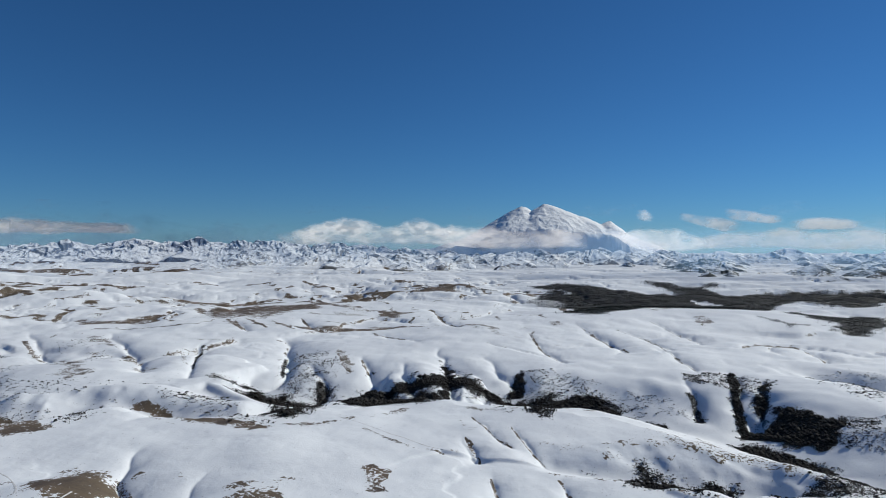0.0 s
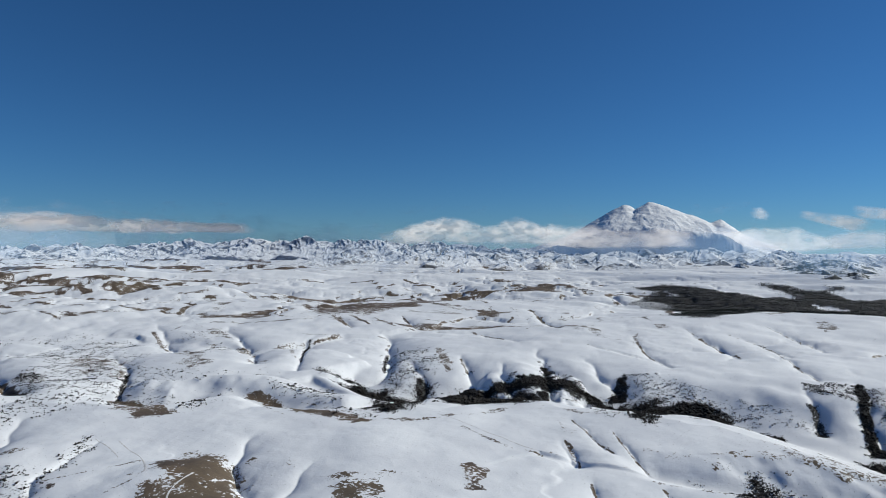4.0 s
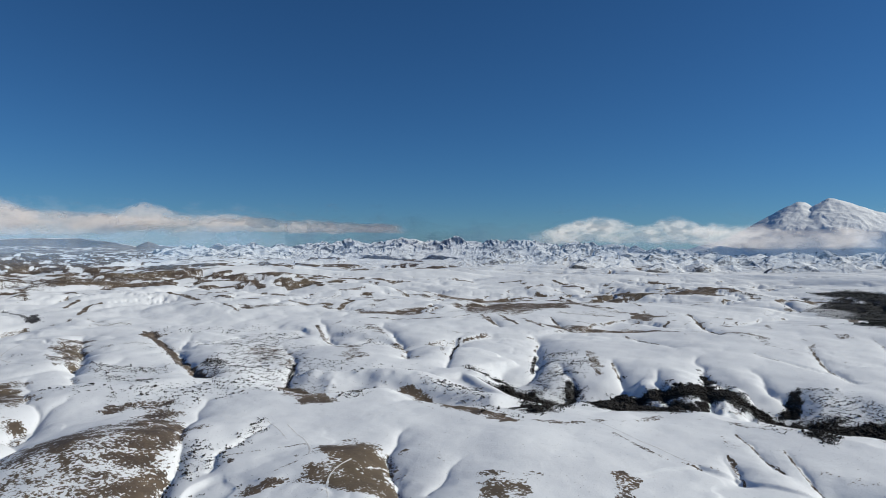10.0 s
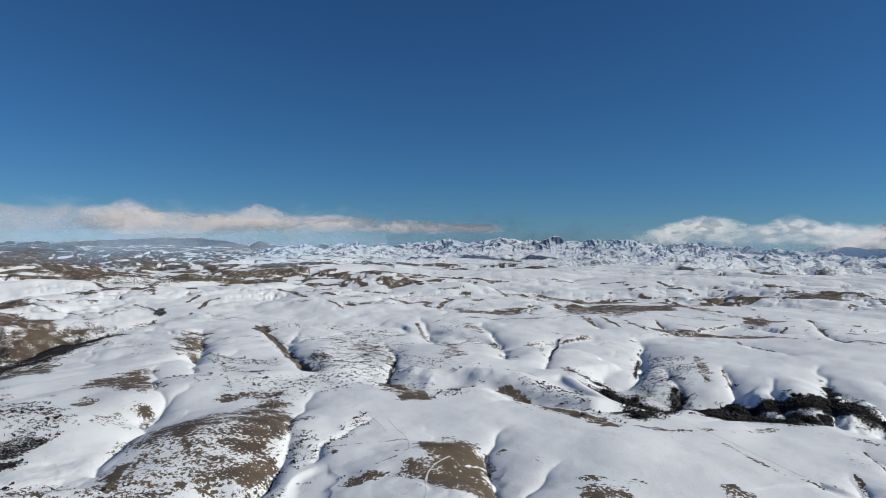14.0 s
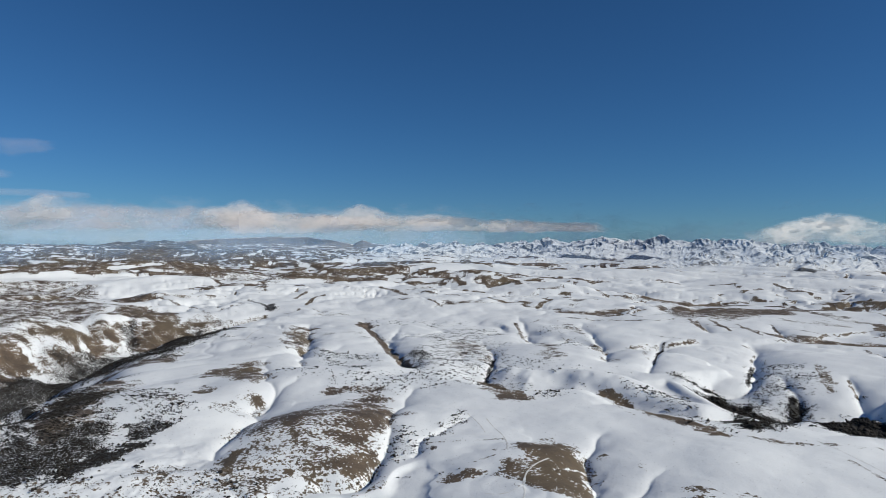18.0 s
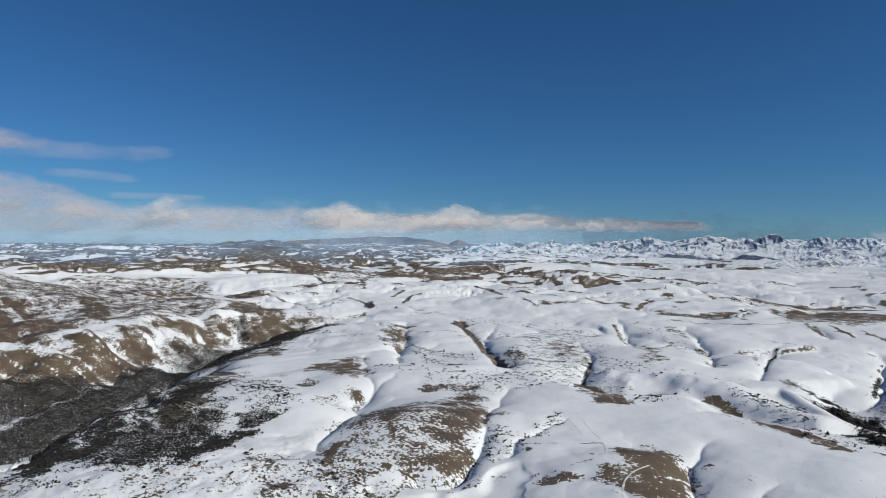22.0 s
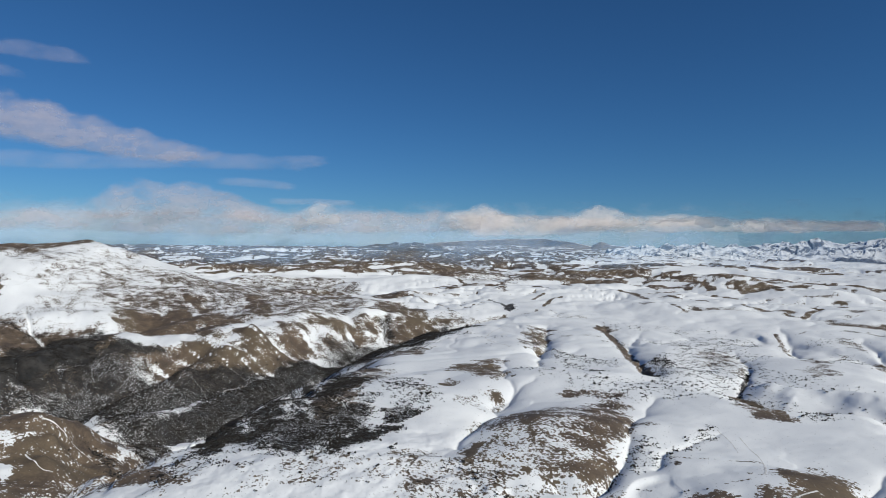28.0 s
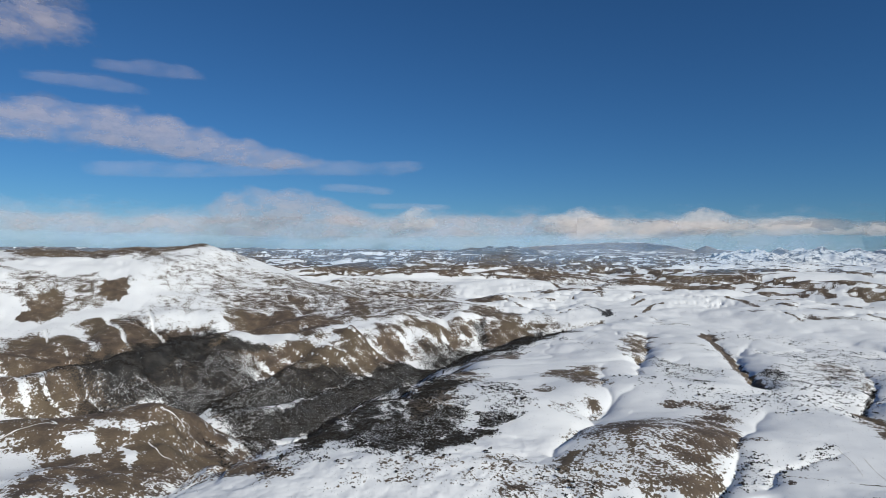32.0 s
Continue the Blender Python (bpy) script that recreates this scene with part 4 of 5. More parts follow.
bare = np.maximum(bare, covers_at(GX.ravel(), GY.ravel(), "bare").reshape(GX.shape))
bare = bare * (1 - 0.85 * furrow_depth(GX.ravel(), GY.ravel())[0].reshape(GX.shape))
near = np.clip(1.1 - (gr - 1200) / 1600, 0.7, 1)
bare = bare - 1.3 * (1 - smooth(0.04, 0.22, bare))
put_values(ground_mesh, "bare", bare)
put_values(ground_mesh, "near", near)
wood = covers_at(GX.ravel(), GY.ravel(), "wood").reshape(GX.shape)
shrub = np.maximum(covers_at(GX.ravel(), GY.ravel(), "shrub").reshape(GX.shape), wood)
put_values(ground_mesh, "shrub", np.where(wood > 0.3, wood, shrub ** 1.8))
ground = new("ground", ground_mesh)
tagged(ground, "rolling snow-covered upland with bare brown grass slopes", "ground", kind="structure")


# ---- woods and brush ----
def plant_material(name, a, b_col, size=6.0):
    m, n, l, b = material(name)
    where = n.new("ShaderNodeNewGeometry")
    c = blend(n, l, ramp(n, l, grain(n, l, where.outputs["Position"], size, 3), 0.3, 0.7), a, b_col)
    c = blend(n, l, calc(n, l, "MULTIPLY", where.outputs["Random Per Island"], 0.5), c, (0.02, 0.02, 0.016))
    l.new(c, b.inputs["Base Color"])
    b.inputs["Roughness"].default_value = 0.9
    b.inputs["Specular IOR Level"].default_value = 0.1
    return m


BRUSH = plant_material("bare_brush", (0.058, 0.051, 0.047), (0.026, 0.025, 0.025))
PINE = plant_material("pine_needles", (0.022, 0.034, 0.03), (0.012, 0.02, 0.018))


def clump_template(rng, tall, blobs):
    """One plant: ragged clumps on a thin stem, one unit high."""
    vs, fs = [], []
    for k in range(blobs):
        u = (k + 0.5) / blobs
        wide = (0.34 * (1.05 - u) + 0.10) if tall else 0.42
        cx, cy, cz = rng.normal(0, 0.16 if tall else 0.38, 2).tolist() + [0.18 + 0.70 * u if tall else 0.30 + 0.2 * u]
        if tall:
            cx, cy = cx * 0.4, cy * 0.4
        base = len(vs)
        for dx, dy, dz in ((1, 0, 0), (-1, 0, 0), (0, 1, 0), (0, -1, 0), (0, 0, 1), (0, 0, -1)):
            q = wide * rng.uniform(0.65, 1.3)
            vs.append((cx + dx * q, cy + dy * q, max(-0.1, cz + dz * q * (1.0 if tall else 0.8))))
        for a in (0, 1):
            for c in (2, 3):
                for e in (4, 5):
                    fs.append((base + a, base + c, base + e) if (a + c + e) % 2 == 0 else (base + a, base + e, base + c))
    return np.array(vs), np.array(fs)


def scatter(name, mat, places, heights, tall, blobs, seed, label, category):
    rng = np.random.default_rng(seed)
    kinds = [clump_template(rng, tall, blobs) for _ in range(6)]
    V, F, at = [], [], 0
    pick = rng.integers(0, 6, len(places))
    for k, (tv, tf) in enumerate(kinds):
        p, h = places[pick == k], heights[pick == k]
        if not len(p):
            continue
        turn = rng.uniform(0, 6.283, len(p))
        c, s = np.cos(turn)[:, None], np.sin(turn)[:, None]
        x = tv[None, :, 0] * c - tv[None, :, 1] * s
        y = tv[None, :, 0] * s + tv[None, :, 1] * c
        w = h[:, None] * (0.9 if tall else 1.15)
        v = np.stack([p[:, 0:1] + x * w, p[:, 1:2] + y * w, p[:, 2:3] + tv[None, :, 2] * h[:, None]], -1)
        V.append(v.reshape(-1, 3))
        F.append((tf[None] + (np.arange(len(p)) * len(tv))[:, None, None] + at).reshape(-1, 3))
        at += v.shape[0] * v.shape[1]
    V, F = np.concatenate(V), np.concatenate(F)
    me = bpy.data.meshes.new(name)
    me.vertices.add(len(V))
    me.vertices.foreach_set("co", V.astype(np.float32).ravel())
    me.loops.add(F.size)
    me.loops.foreach_set("vertex_index", F.astype(np.int32).ravel())
    me.polygons.add(len(F))
    me.polygons.foreach_set("loop_start", np.arange(0, F.size, 3, dtype=np.int32))
    me.update(calc_edges=True)
    me.materials.append(mat)
    return tagged(new(name, me), label, category, kind="stuff")


def sow(what, count, az0, az1, r0, r1, seed, power=1.5):
    """Places in plan where that cover grows, with the land's height."""
    rng = np.random.default_rng(seed)
    az = np.radians(rng.uniform(az0, az1, count))
    r = np.sqrt(rng.uniform(r0 * r0, r1 * r1, count))
    x, y = -r * np.sin(az), r * np.cos(az)
    thin = 0.35 + 0.65 * smooth(-0.3, 0.2, fbm(x, y, 22, 3, seed + 40)) if what == "shrub" else 1.0
    keep = rng.uniform(0, 1, count) < covers_at(x, y, what) ** power * thin
    x, y = x[keep], y[keep]
    return np.stack([x, y, ground_height(x, y) - 0.2], -1), rng


spots, rng = sow("shrub", 1900000, -40, 108, 480, 2100, 5, 1.5)
print("brush", len(spots))
tall = 1.3 + 1.7 * smooth(0.85, 1.0, covers_at(spots[:, 0], spots[:, 1], "shrub")) * (spots[:, 1] > -1.4 * spots[:, 0])
scatter("brush", BRUSH, spots, rng.lognormal(0.0, 0.4, len(spots)) * tall, False, 2, 8, "dark leafless brush and low birch filling the gullies", "bushes")
spots, rng = sow("wood", 230000, -42, 0, 2000, 4400, 6)
print("wood", len(spots))
scatter("forest", PINE, spots, rng.lognormal(0.0, 0.25, len(spots)) * 2.7, True, 2, 9, "dark evergreen forest on the distant snowy flats", "forest")


# ---- things made of parts ----
def part(name, mesh, parent, label=""):
    """One mesh as a part of a thing."""
    ob = new(name, mesh)
    ob.parent = parent
    return tagged(ob, label)


def shrub_thing(seed):
    """A leafless bush: a few stems and a ragged crown."""
    rng = np.random.default_rng(seed)
    root = new("shrub")
    tagged(root, "dark leafless bush standing alone in the snow", "bush", "scattered bushes")
    tv, tf = clump_template(rng, False, 9)
    me = bpy.data.meshes.new("crown")
    me.from_pydata((tv * np.array([1.1, 1.1, 1.0]) + np.array([0, 0, 0.35])).tolist(), [], tf.tolist())
    me.materials.append(BRUSH)
    part("crown", me, root)
    for k in range(3):
        bm = bmesh.new()
        bmesh.ops.create_cone(bm, cap_ends=True, segments=5, radius1=0.07, radius2=0.03, depth=1.1)
        lean = pose(rng.uniform(-0.15, 0.15), rng.uniform(-0.15, 0.15), 0.35, rng.uniform(-22, 22), rng.uniform(-22, 22), 0)
        bmesh.ops.transform(bm, matrix=lean, verts=bm.verts)
        me = bpy.data.meshes.new("stem")
        bm.to_mesh(me)
        bm.free()
        me.materials.append(BRUSH)
        part("stem", me, root)
    return root


places, rng = sow("shrub", 60000, -34, 100, 520, 1150, 77, 0.6)
places = places[covers_at(places[:, 0], places[:, 1], "shrub") < 0.6][:210]
kinds = [shrub_thing(s) for s in (3, 4, 5)]
for k, (x, y, z) in enumerate(places.tolist()):
    size, turn = rng.uniform(1.6, 3.0), rng.uniform(0, 360)
    if k < 3:
        kinds[k].matrix_basis = pose(x, y, z, 0, 0, turn) @ Matrix.Scale(size, 4)
    else:
        one = copy_thing(kinds[k % 3], pose(x, y, z, 0, 0, turn))
        one.scale = (size, size, size * rng.uniform(0.8, 1.1))


# ---- tracks ----
def track_material(name, a, b_col):
    m, n, l, b = material(name)
    where = n.new("ShaderNodeNewGeometry").outputs["Position"]
    l.new(blend(n, l, ramp(n, l, grain(n, l, where, 4, 4), 0.35, 0.65), a, b_col), b.inputs["Base Color"])
    b.inputs["Roughness"].default_value = 0.85
    return m


TRACK_SNOW = track_material("track_snow", (0.80, 0.81, 0.83), (0.62, 0.60, 0.57))
TRACK_EARTH = track_material("track_earth", (0.50, 0.48, 0.46), (0.74, 0.74, 0.76))


def track(label, width, mat, *points):
    """A worn strip that follows the land."""
    line = rounded([(-r * math.sin(radians(a)), r * math.cos(radians(a)), 0.0) for a, r in points])
    step = np.concatenate([[0], np.cumsum(np.hypot(*np.diff(line[:, :2], axis=0).T))])
    s = np.arange(0, step[-1], 2.0)
    x, y = np.interp(s, step, line[:, 0]), np.interp(s, step, line[:, 1])
    dx, dy = np.gradient(x), np.gradient(y)
    size = np.hypot(dx, dy) + 1e-9
    wide = width * (0.8 + 0.4 * noise2(s / 9, s * 0, 5))
    cols = []
    for side in (-1.0, -0.4, 0.4, 1.0):
        cx, cy = x - dy / size * wide * side, y + dx / size * wide * side
        cols.append((cx, cy, ground_height(cx, cy) + (0.12 if abs(side) < 0.9 else -0.10)))
    X, Y, Z = (np.stack([c[k] for c in cols]) for k in range(3))
    return tagged(new("track", sheet("track", X, Y, Z, False, mat)), label, "track", kind="structure")


track("narrow snow-filled cart track curving over the brown knoll", 1.6, TRACK_SNOW,
      (30.12, 625), (31.37, 604), (32.11, 583), (32.26, 562), (33.11, 547), (34.62, 538), (35.89, 544))
track("narrow snow-filled cart track running down the brown knoll", 1.6, TRACK_SNOW,
      (32.26, 562), (32.15, 538), (32.44, 520))
track("faint worn path across the open snow", 1.3, TRACK_EARTH,
      (35.71, 778), (34.84, 733), (34.02, 706), (33.71, 652), (33.90, 637))
track("snow-filled track zigzagging up the brown hillside", 1.5, TRACK_SNOW,
      (92.79, 835), (92.06, 832), (90.87, 838), (89.40, 826))
track("snow-filled track along the brown hill's shoulder", 1.5, TRACK_SNOW,
      (103.87, 802), (102.47, 808), (101.03, 817), (100.11, 802), (100.67, 820))
track("snow-filled sheep path slanting over the brown hill", 1.4, TRACK_SNOW,
      (93.87, 781), (93.32, 757), (92.89, 742), (92.25, 742))
track("faint worn path across the open snow", 1.2, TRACK_EARTH,
      (9.24, 805), (7.25, 772), (4.75, 727), (2.23, 691), (-0.05, 673))
track("faint worn path beside the knoll", 1.2, TRACK_EARTH,
      (37.34, 793), (36.15, 745), (35.76, 715))
track("curving path along the bench above the gully", 1.6, TRACK_EARTH,
      (51.23, 1822), (54.03, 1831), (55.92, 1651), (57.12, 1528), (56.39, 1462), (54.47, 1375))


# ---- mountains on the skyline ----
def mountain_material(name, rock_a, rock_b, line, snow_col=SNOW):
    m, n, l, b = material(name)
    geo = n.new("ShaderNodeNewGeometry")
    where = geo.outputs["Position"]
    sep = n.new("ShaderNodeSeparateXYZ")
    l.new(geo.outputs["Normal"], sep.inputs[0])
    fine, mid = grain(n, l, where, 14, 5, 0.65), grain(n, l, where, 60, 4)
    steep = calc(n, l, "ADD", sep.outputs[2], calc(n, l, "MULTIPLY", calc(n, l, "SUBTRACT", fine, 0.5), 0.32))
    steep = calc(n, l, "ADD", steep, calc(n, l, "MULTIPLY", calc(n, l, "SUBTRACT", mid, 0.5), 0.45))
    rock = blend(n, l, ramp(n, l, mid, 0.3, 0.7), rock_a, rock_b)
    l.new(blend(n, l, ramp(n, l, steep, line - 0.06, line + 0.06), rock, snow_col), b.inputs["Base Color"])
    b.inputs["Roughness"].default_value = 0.8
    b.inputs["Specular IOR Level"].default_value = 0.2
    bump = n.new("ShaderNodeBump")
    bump.inputs["Strength"].default_value, bump.inputs["Distance"].default_value = 0.3, 5.0
    l.new(fine, bump.inputs["Height"])
    l.new(bump.outputs[0], b.inputs["Normal"])
    return m


ROCKY = mountain_material("rock_and_snow", (0.13, 0.145, 0.18), (0.075, 0.085, 0.11), 0.88)
STREAKED = mountain_material("snow_streaked_slope", (0.17, 0.16, 0.15), (0.10, 0.10, 0.105), 0.88)
FIRN = mountain_material("firn_and_rock", (0.16, 0.165, 0.18), (0.10, 0.105, 0.12), 0.36)
WOODED = mountain_material("wooded_slope", (0.03, 0.038, 0.04), (0.02, 0.026, 0.03), 0.93)
CLIFF = mountain_material("pale_cliff", (0.22, 0.20, 0.19), (0.13, 0.12, 0.12), 0.97)
FAR_HILL = mountain_material("far_hillside", (0.13, 0.12, 0.11), (0.075, 0.075, 0.08), 1.05)


def mountain(name, label, category, mat, distance, front, steep, spacing, seed, *skyline):
    """A range: its skyline in azimuth and elevation, its crest's distance and the depth of its slopes; sharp four-sided peaks, lower ones standing forward."""
    line = np.array(sorted(skyline), float)
    rng = np.random.default_rng(seed)
    az = np.arange(line[0, 0], line[-1, 0], 0.06)
    el = np.interp(az, line[:, 0], line[:, 1])
    u = np.concatenate([np.linspace(-1, 0, 84), np.linspace(0, 1, 10)[1:]])
    a, uu = np.meshgrid(np.radians(az), u)
    r = distance + np.where(uu < 0, uu * front, uu * 110)
    X, Y = -r * np.sin(a), r * np.cos(a)
    low = ground_height(X.ravel(), Y.ravel()).reshape(X.shape) - 10
    ends = smooth(0, 0.6, az - az[0]) * smooth(0, 0.6, az[-1] - az)
    d, s = -uu * front, distance * a
    if name == "table_mountain":
        top = EYE + distance * np.tan(np.radians(el))[None, :]
        prof = np.where(uu < 0, 0.62 * (1 - d / front) ** 1.1 + 0.38 * smooth(0.20, 0.09, d / front), 1 - uu * 0.9)
        ribs = creased(s, d * 0.35, spacing * 80, 4, seed, 0.5)
        Z = low + (top - low) * prof * (1 - 0.5 * smooth(20, 110, d) * (1 - ribs))
    else:
        Z = low.copy()
        base = float(np.median(low))
        for row, (back, part_high) in enumerate(((0.0, 1.0), (0.16, 0.80), (0.34, 0.60), (0.54, 0.40), (0.74, 0.22))):
            at = az[0] + spacing * rng.uniform(0.2, 0.8)
            while at < az[-1]:
                high = (EYE + distance * math.tan(radians(float(np.interp(at, az, el)))) - base) * part_high * rng.uniform(0.86, 1.0 if row == 0 else 1.14)
                turn, k = rng.uniform(0.35, 1.2), steep * rng.uniform(0.8, 1.25)
                ds, dd = s - distance * radians(at), d - back * front - rng.uniform(-25, 25)
                ds, dd = ds + 22 * fbm(s, d, 120, 3, seed + row), dd + 22 * fbm(s, d, 120, 3, seed + 7 + row)
                p, q = ds * math.cos(turn) - dd * math.sin(turn), ds * math.sin(turn) + dd * math.cos(turn)
                Z = np.maximum(Z, base + high - k * (np.abs(p) + np.abs(q) * rng.uniform(0.7, 1.0)))
                at += spacing * rng.uniform(0.55, 1.3) * (1 + 0.25 * row)
        lift = np.clip(Z - low, 0, None)
        lift = lift * smooth(0.0, 0.10, 1 - d / front)
        gul = 1 - np.abs(noise2(s / 26 + 0.8 * fbm(s, d, 60, 2, seed + 31), d / 120, seed + 33))
        Z = low + lift * (1 - 0.14 * (1 - gul)) - 1.2 * (1 - creased(s, d, 22, 2, seed + 35)) * np.clip(lift / 20, 0, 1)
    Z = low + (Z - low) * ends[None, :]
    thing = new(name)
    thing.location = (X[0].mean(), Y[0].mean(), low.mean())
    tagged(thing, label, category)
    # one part to each peak, divided at the saddles
    gap = int(2.6 / 0.06)
    cuts = [0]
    while cuts[-1] < len(az) - 1:
        lo, hi = cuts[-1] + gap, cuts[-1] + 2 * gap
        cuts.append(len(az) - 1 if hi >= len(az) - gap else lo + int(np.argmin(el[lo:hi])))
    for c0, c1 in zip(cuts[:-1], cuts[1:]):
        k = slice(c0, c1 + 1)
        part("peak", sheet("peak", X[:, k] - thing.location.x, Y[:, k] - thing.location.y, Z[:, k] - thing.location.z, False, mat), thing)
    return thing


def volcano(label, mat, distance, *cones):
    """A broad cone with summits and shoulders: azimuth, elevation, half width in degrees to the left and to the right, and how far it stands forward."""
    az = np.arange(-27.0, 6.0, 0.05)
    u = np.linspace(-960, 90, 120)
    A, D = np.meshgrid(np.radians(az), u)
    r = distance + D
    X, Y = -r * np.sin(A), r * np.cos(A)
    low = EYE - 30.0
    Z = np.full(X.shape, -200.0)
    for n, (ca, el, left, right, forward) in enumerate(cones):
        high = distance * math.tan(radians(el)) + EYE - low
        side = (A - radians(ca)) * distance
        out = (D + forward)
        wide = np.where(side > 0, left, right) * radians(1) * distance
        turn = np.arctan2(out / 850, side / wide) + 0.35 * fbm(side, out, 130, 3, 240 + n)
        way = np.hypot(side / wide, out / 850)
        # ribs and gullies that fan out from the summit
        fan = 1 - np.abs(noise2(turn * 3.2 + 3, way * 1.2, 200 + n)) + 0.5 * (1 - np.abs(noise2(turn * 8 + 5, way * 2.0, 210 + n))) + 0.28 * (1 - np.abs(noise2(turn * 19, way * 5, 220 + n)))
        cone = high * (1.028 - np.hypot(way, 0.03)) + 10 * (fan / 1.78 - 0.62) * smooth(0.08, 0.5, way)
        keep = np.clip(0.5 + 0.5 * (cone - Z) / 7, 0, 1)
        Z = Z + (cone - Z) * keep + 6 * keep * (1 - keep)
    Z = Z - 260 * smooth(-500, -760, D) - 120 * smooth(3.5, 6.0, np.degrees(A)) - 120 * smooth(-22, -27, np.degrees(A))
    Z = Z + 9 * fbm(X, Y, 110, 3, 235) + 4 * fbm(X, Y, 45, 4, 231) + 5 * (creased(X, Y, 70, 3, 233) - 0.6)
    Z = low - 200 + np.maximum(Z + 200, 0)
    thing = new("volcano")
    thing.location = (X.mean(), Y.mean(), low)
    tagged(thing, label, "mountain")
    o = thing.location
    half = int(np.argmin(np.abs(az + 8.0)))
    for k in (slice(0, half + 1), slice(half, len(az))):
        part("summit", sheet("summit", X[:, k] - o.x, Y[:, k] - o.y, Z[:, k] - o.z, False, mat), thing)
    return thing


mountain("mountain_range", "jagged snowy mountain range with dark rock faces", "mountain range", ROCKY, 4330, 500, 0.36, 2.0, 11,
         (46.78, 0.03), (42.43, 0.34), (38.01, 0.44), (34.72, 0.46), (32.98, 0.72), (30.03, 1.05), (28.10, 0.76), (25.89, 0.96), (24.52, 1.24), (23.16, 0.84), (21.21, 1.23), (19.43, 0.91), (17.38, 1.11), (15.51, 1.17), (14.09, 0.84), (11.93, 0.55), (9.73, 0.85), (7.25, 0.80), (4.75, 0.40), (2.23, 0.25), (-0.81, 0.05), (-4.35, -0.25))
mountain("mountain_range", "steep snow-streaked peaks with sunlit faces", "mountain range", STREAKED, 3900, 480, 0.32, 2.9, 23,
         (32.62, -1.49), (28.88, -0.93), (25.27, -1.14), (21.87, -0.80), (19.65, -0.52), (17.15, 0.05), (15.04, -0.24), (13.14, -0.44), (11.20, 0.05), (9.24, 0.35), (6.76, -0.35), (4.75, 0.05), (2.73, -0.35), (0.71, -0.25), (-2.33, -0.25), (-4.85, -0.56), (-7.35, -0.35), (-10.32, -0.55), (-13.71, -0.74))
mountain("mountain_range", "dark rocky range with snow-covered crests", "mountain range", ROCKY, 4050, 560, 0.36, 2.2, 37,
         (0.20, -0.46), (-3.84, -0.25), (-7.85, 0.05), (-10.81, 0.15), (-13.23, 0.35), (-16.08, 0.05), (-18.84, 0.24), (-21.52, -0.14), (-23.25, 0.05), (-25.76, -0.23), (-27.98, 0.31), (-28.96, 0.04), (-30.11, -0.35), (-32.33, 0.04), (-34.10, 0.17), (-35.80, -0.04), (-39.00, 0.20), (-41.93, -0.15))
mountain("mountain_range", "snowy foothill ridge below the dark range", "mountain range", WOODED, 3640, 520, 0.32, 2.6, 41,
         (-15.61, -2.49), (-17.93, -1.64), (-20.19, -1.14), (-22.39, -0.52), (-24.52, -0.97), (-26.58, -1.77), (-28.57, -1.56), (-30.49, -0.65), (-32.33, -1.24), (-34.45, -0.46), (-37.11, -0.69), (-40.49, -1.12))
volcano("broad twin-peaked snow-covered volcano with rock bands", FIRN, 4880,
        (-7.0, 3.82, 6.8, 6.4, 0), (-9.05, 3.92, 6.8, 10.6, 20), (-12.2, 2.80, 8.0, 6.6, 70), (-14.7, 2.35, 7.0, 3.4, 50), (-4.2, 1.6, 6.0, 8.0, 60))
mountain("table_mountain", "flat-topped snowy table mountain with pale cliffs", "mountain", CLIFF, 4600, 350, 0.3, 1.5, 61,
         (69.05, -0.85), (66.84, -0.62), (64.53, -0.43), (63.34, -0.10), (60.87, 0.16), (58.31, 0.33), (55.19, 0.52), (51.96, 0.57), (49.09, 0.21), (47.73, -0.07), (47.25, 0.18), (46.86, 0.34), (46.07, 0.05), (43.69, -0.18), (40.68, -0.30))
mountain("mountain_range", "faint distant snowy peaks under haze", "mountain range", ROCKY, 4640, 260, 0.5, 1.3, 67,
         (43.69, -0.33), (41.69, 0.10), (40.69, 0.36), (39.57, 0.02), (37.65, -0.06), (35.63, 0.16), (34.11, -0.07), (31.58, -0.20))
mountain("mountain_range", "low blue hills along the far horizon", "mountain range", FAR_HILL, 4620, 350, 0.16, 2.2, 71,
         (92.40, -0.68), (88.90, -0.27), (85.69, -0.14), (82.38, -0.45), (80.44, -0.18), (78.48, -0.56), (73.49, -0.31), (69.45, -0.16), (66.41, 0.08), (63.39, 0.26), (60.40, 0.04))
mountain("mountain_range", "low snowy hills along the far horizon", "mountain range", FAR_HILL, 4600, 350, 0.16, 2.0, 73,
         (89.17, -0.48), (85.06, -0.36), (81.71, -0.42), (77.29, -0.56), (74.31, -0.58), (70.28, -0.40), (67.48, -0.47), (63.64, -0.63))


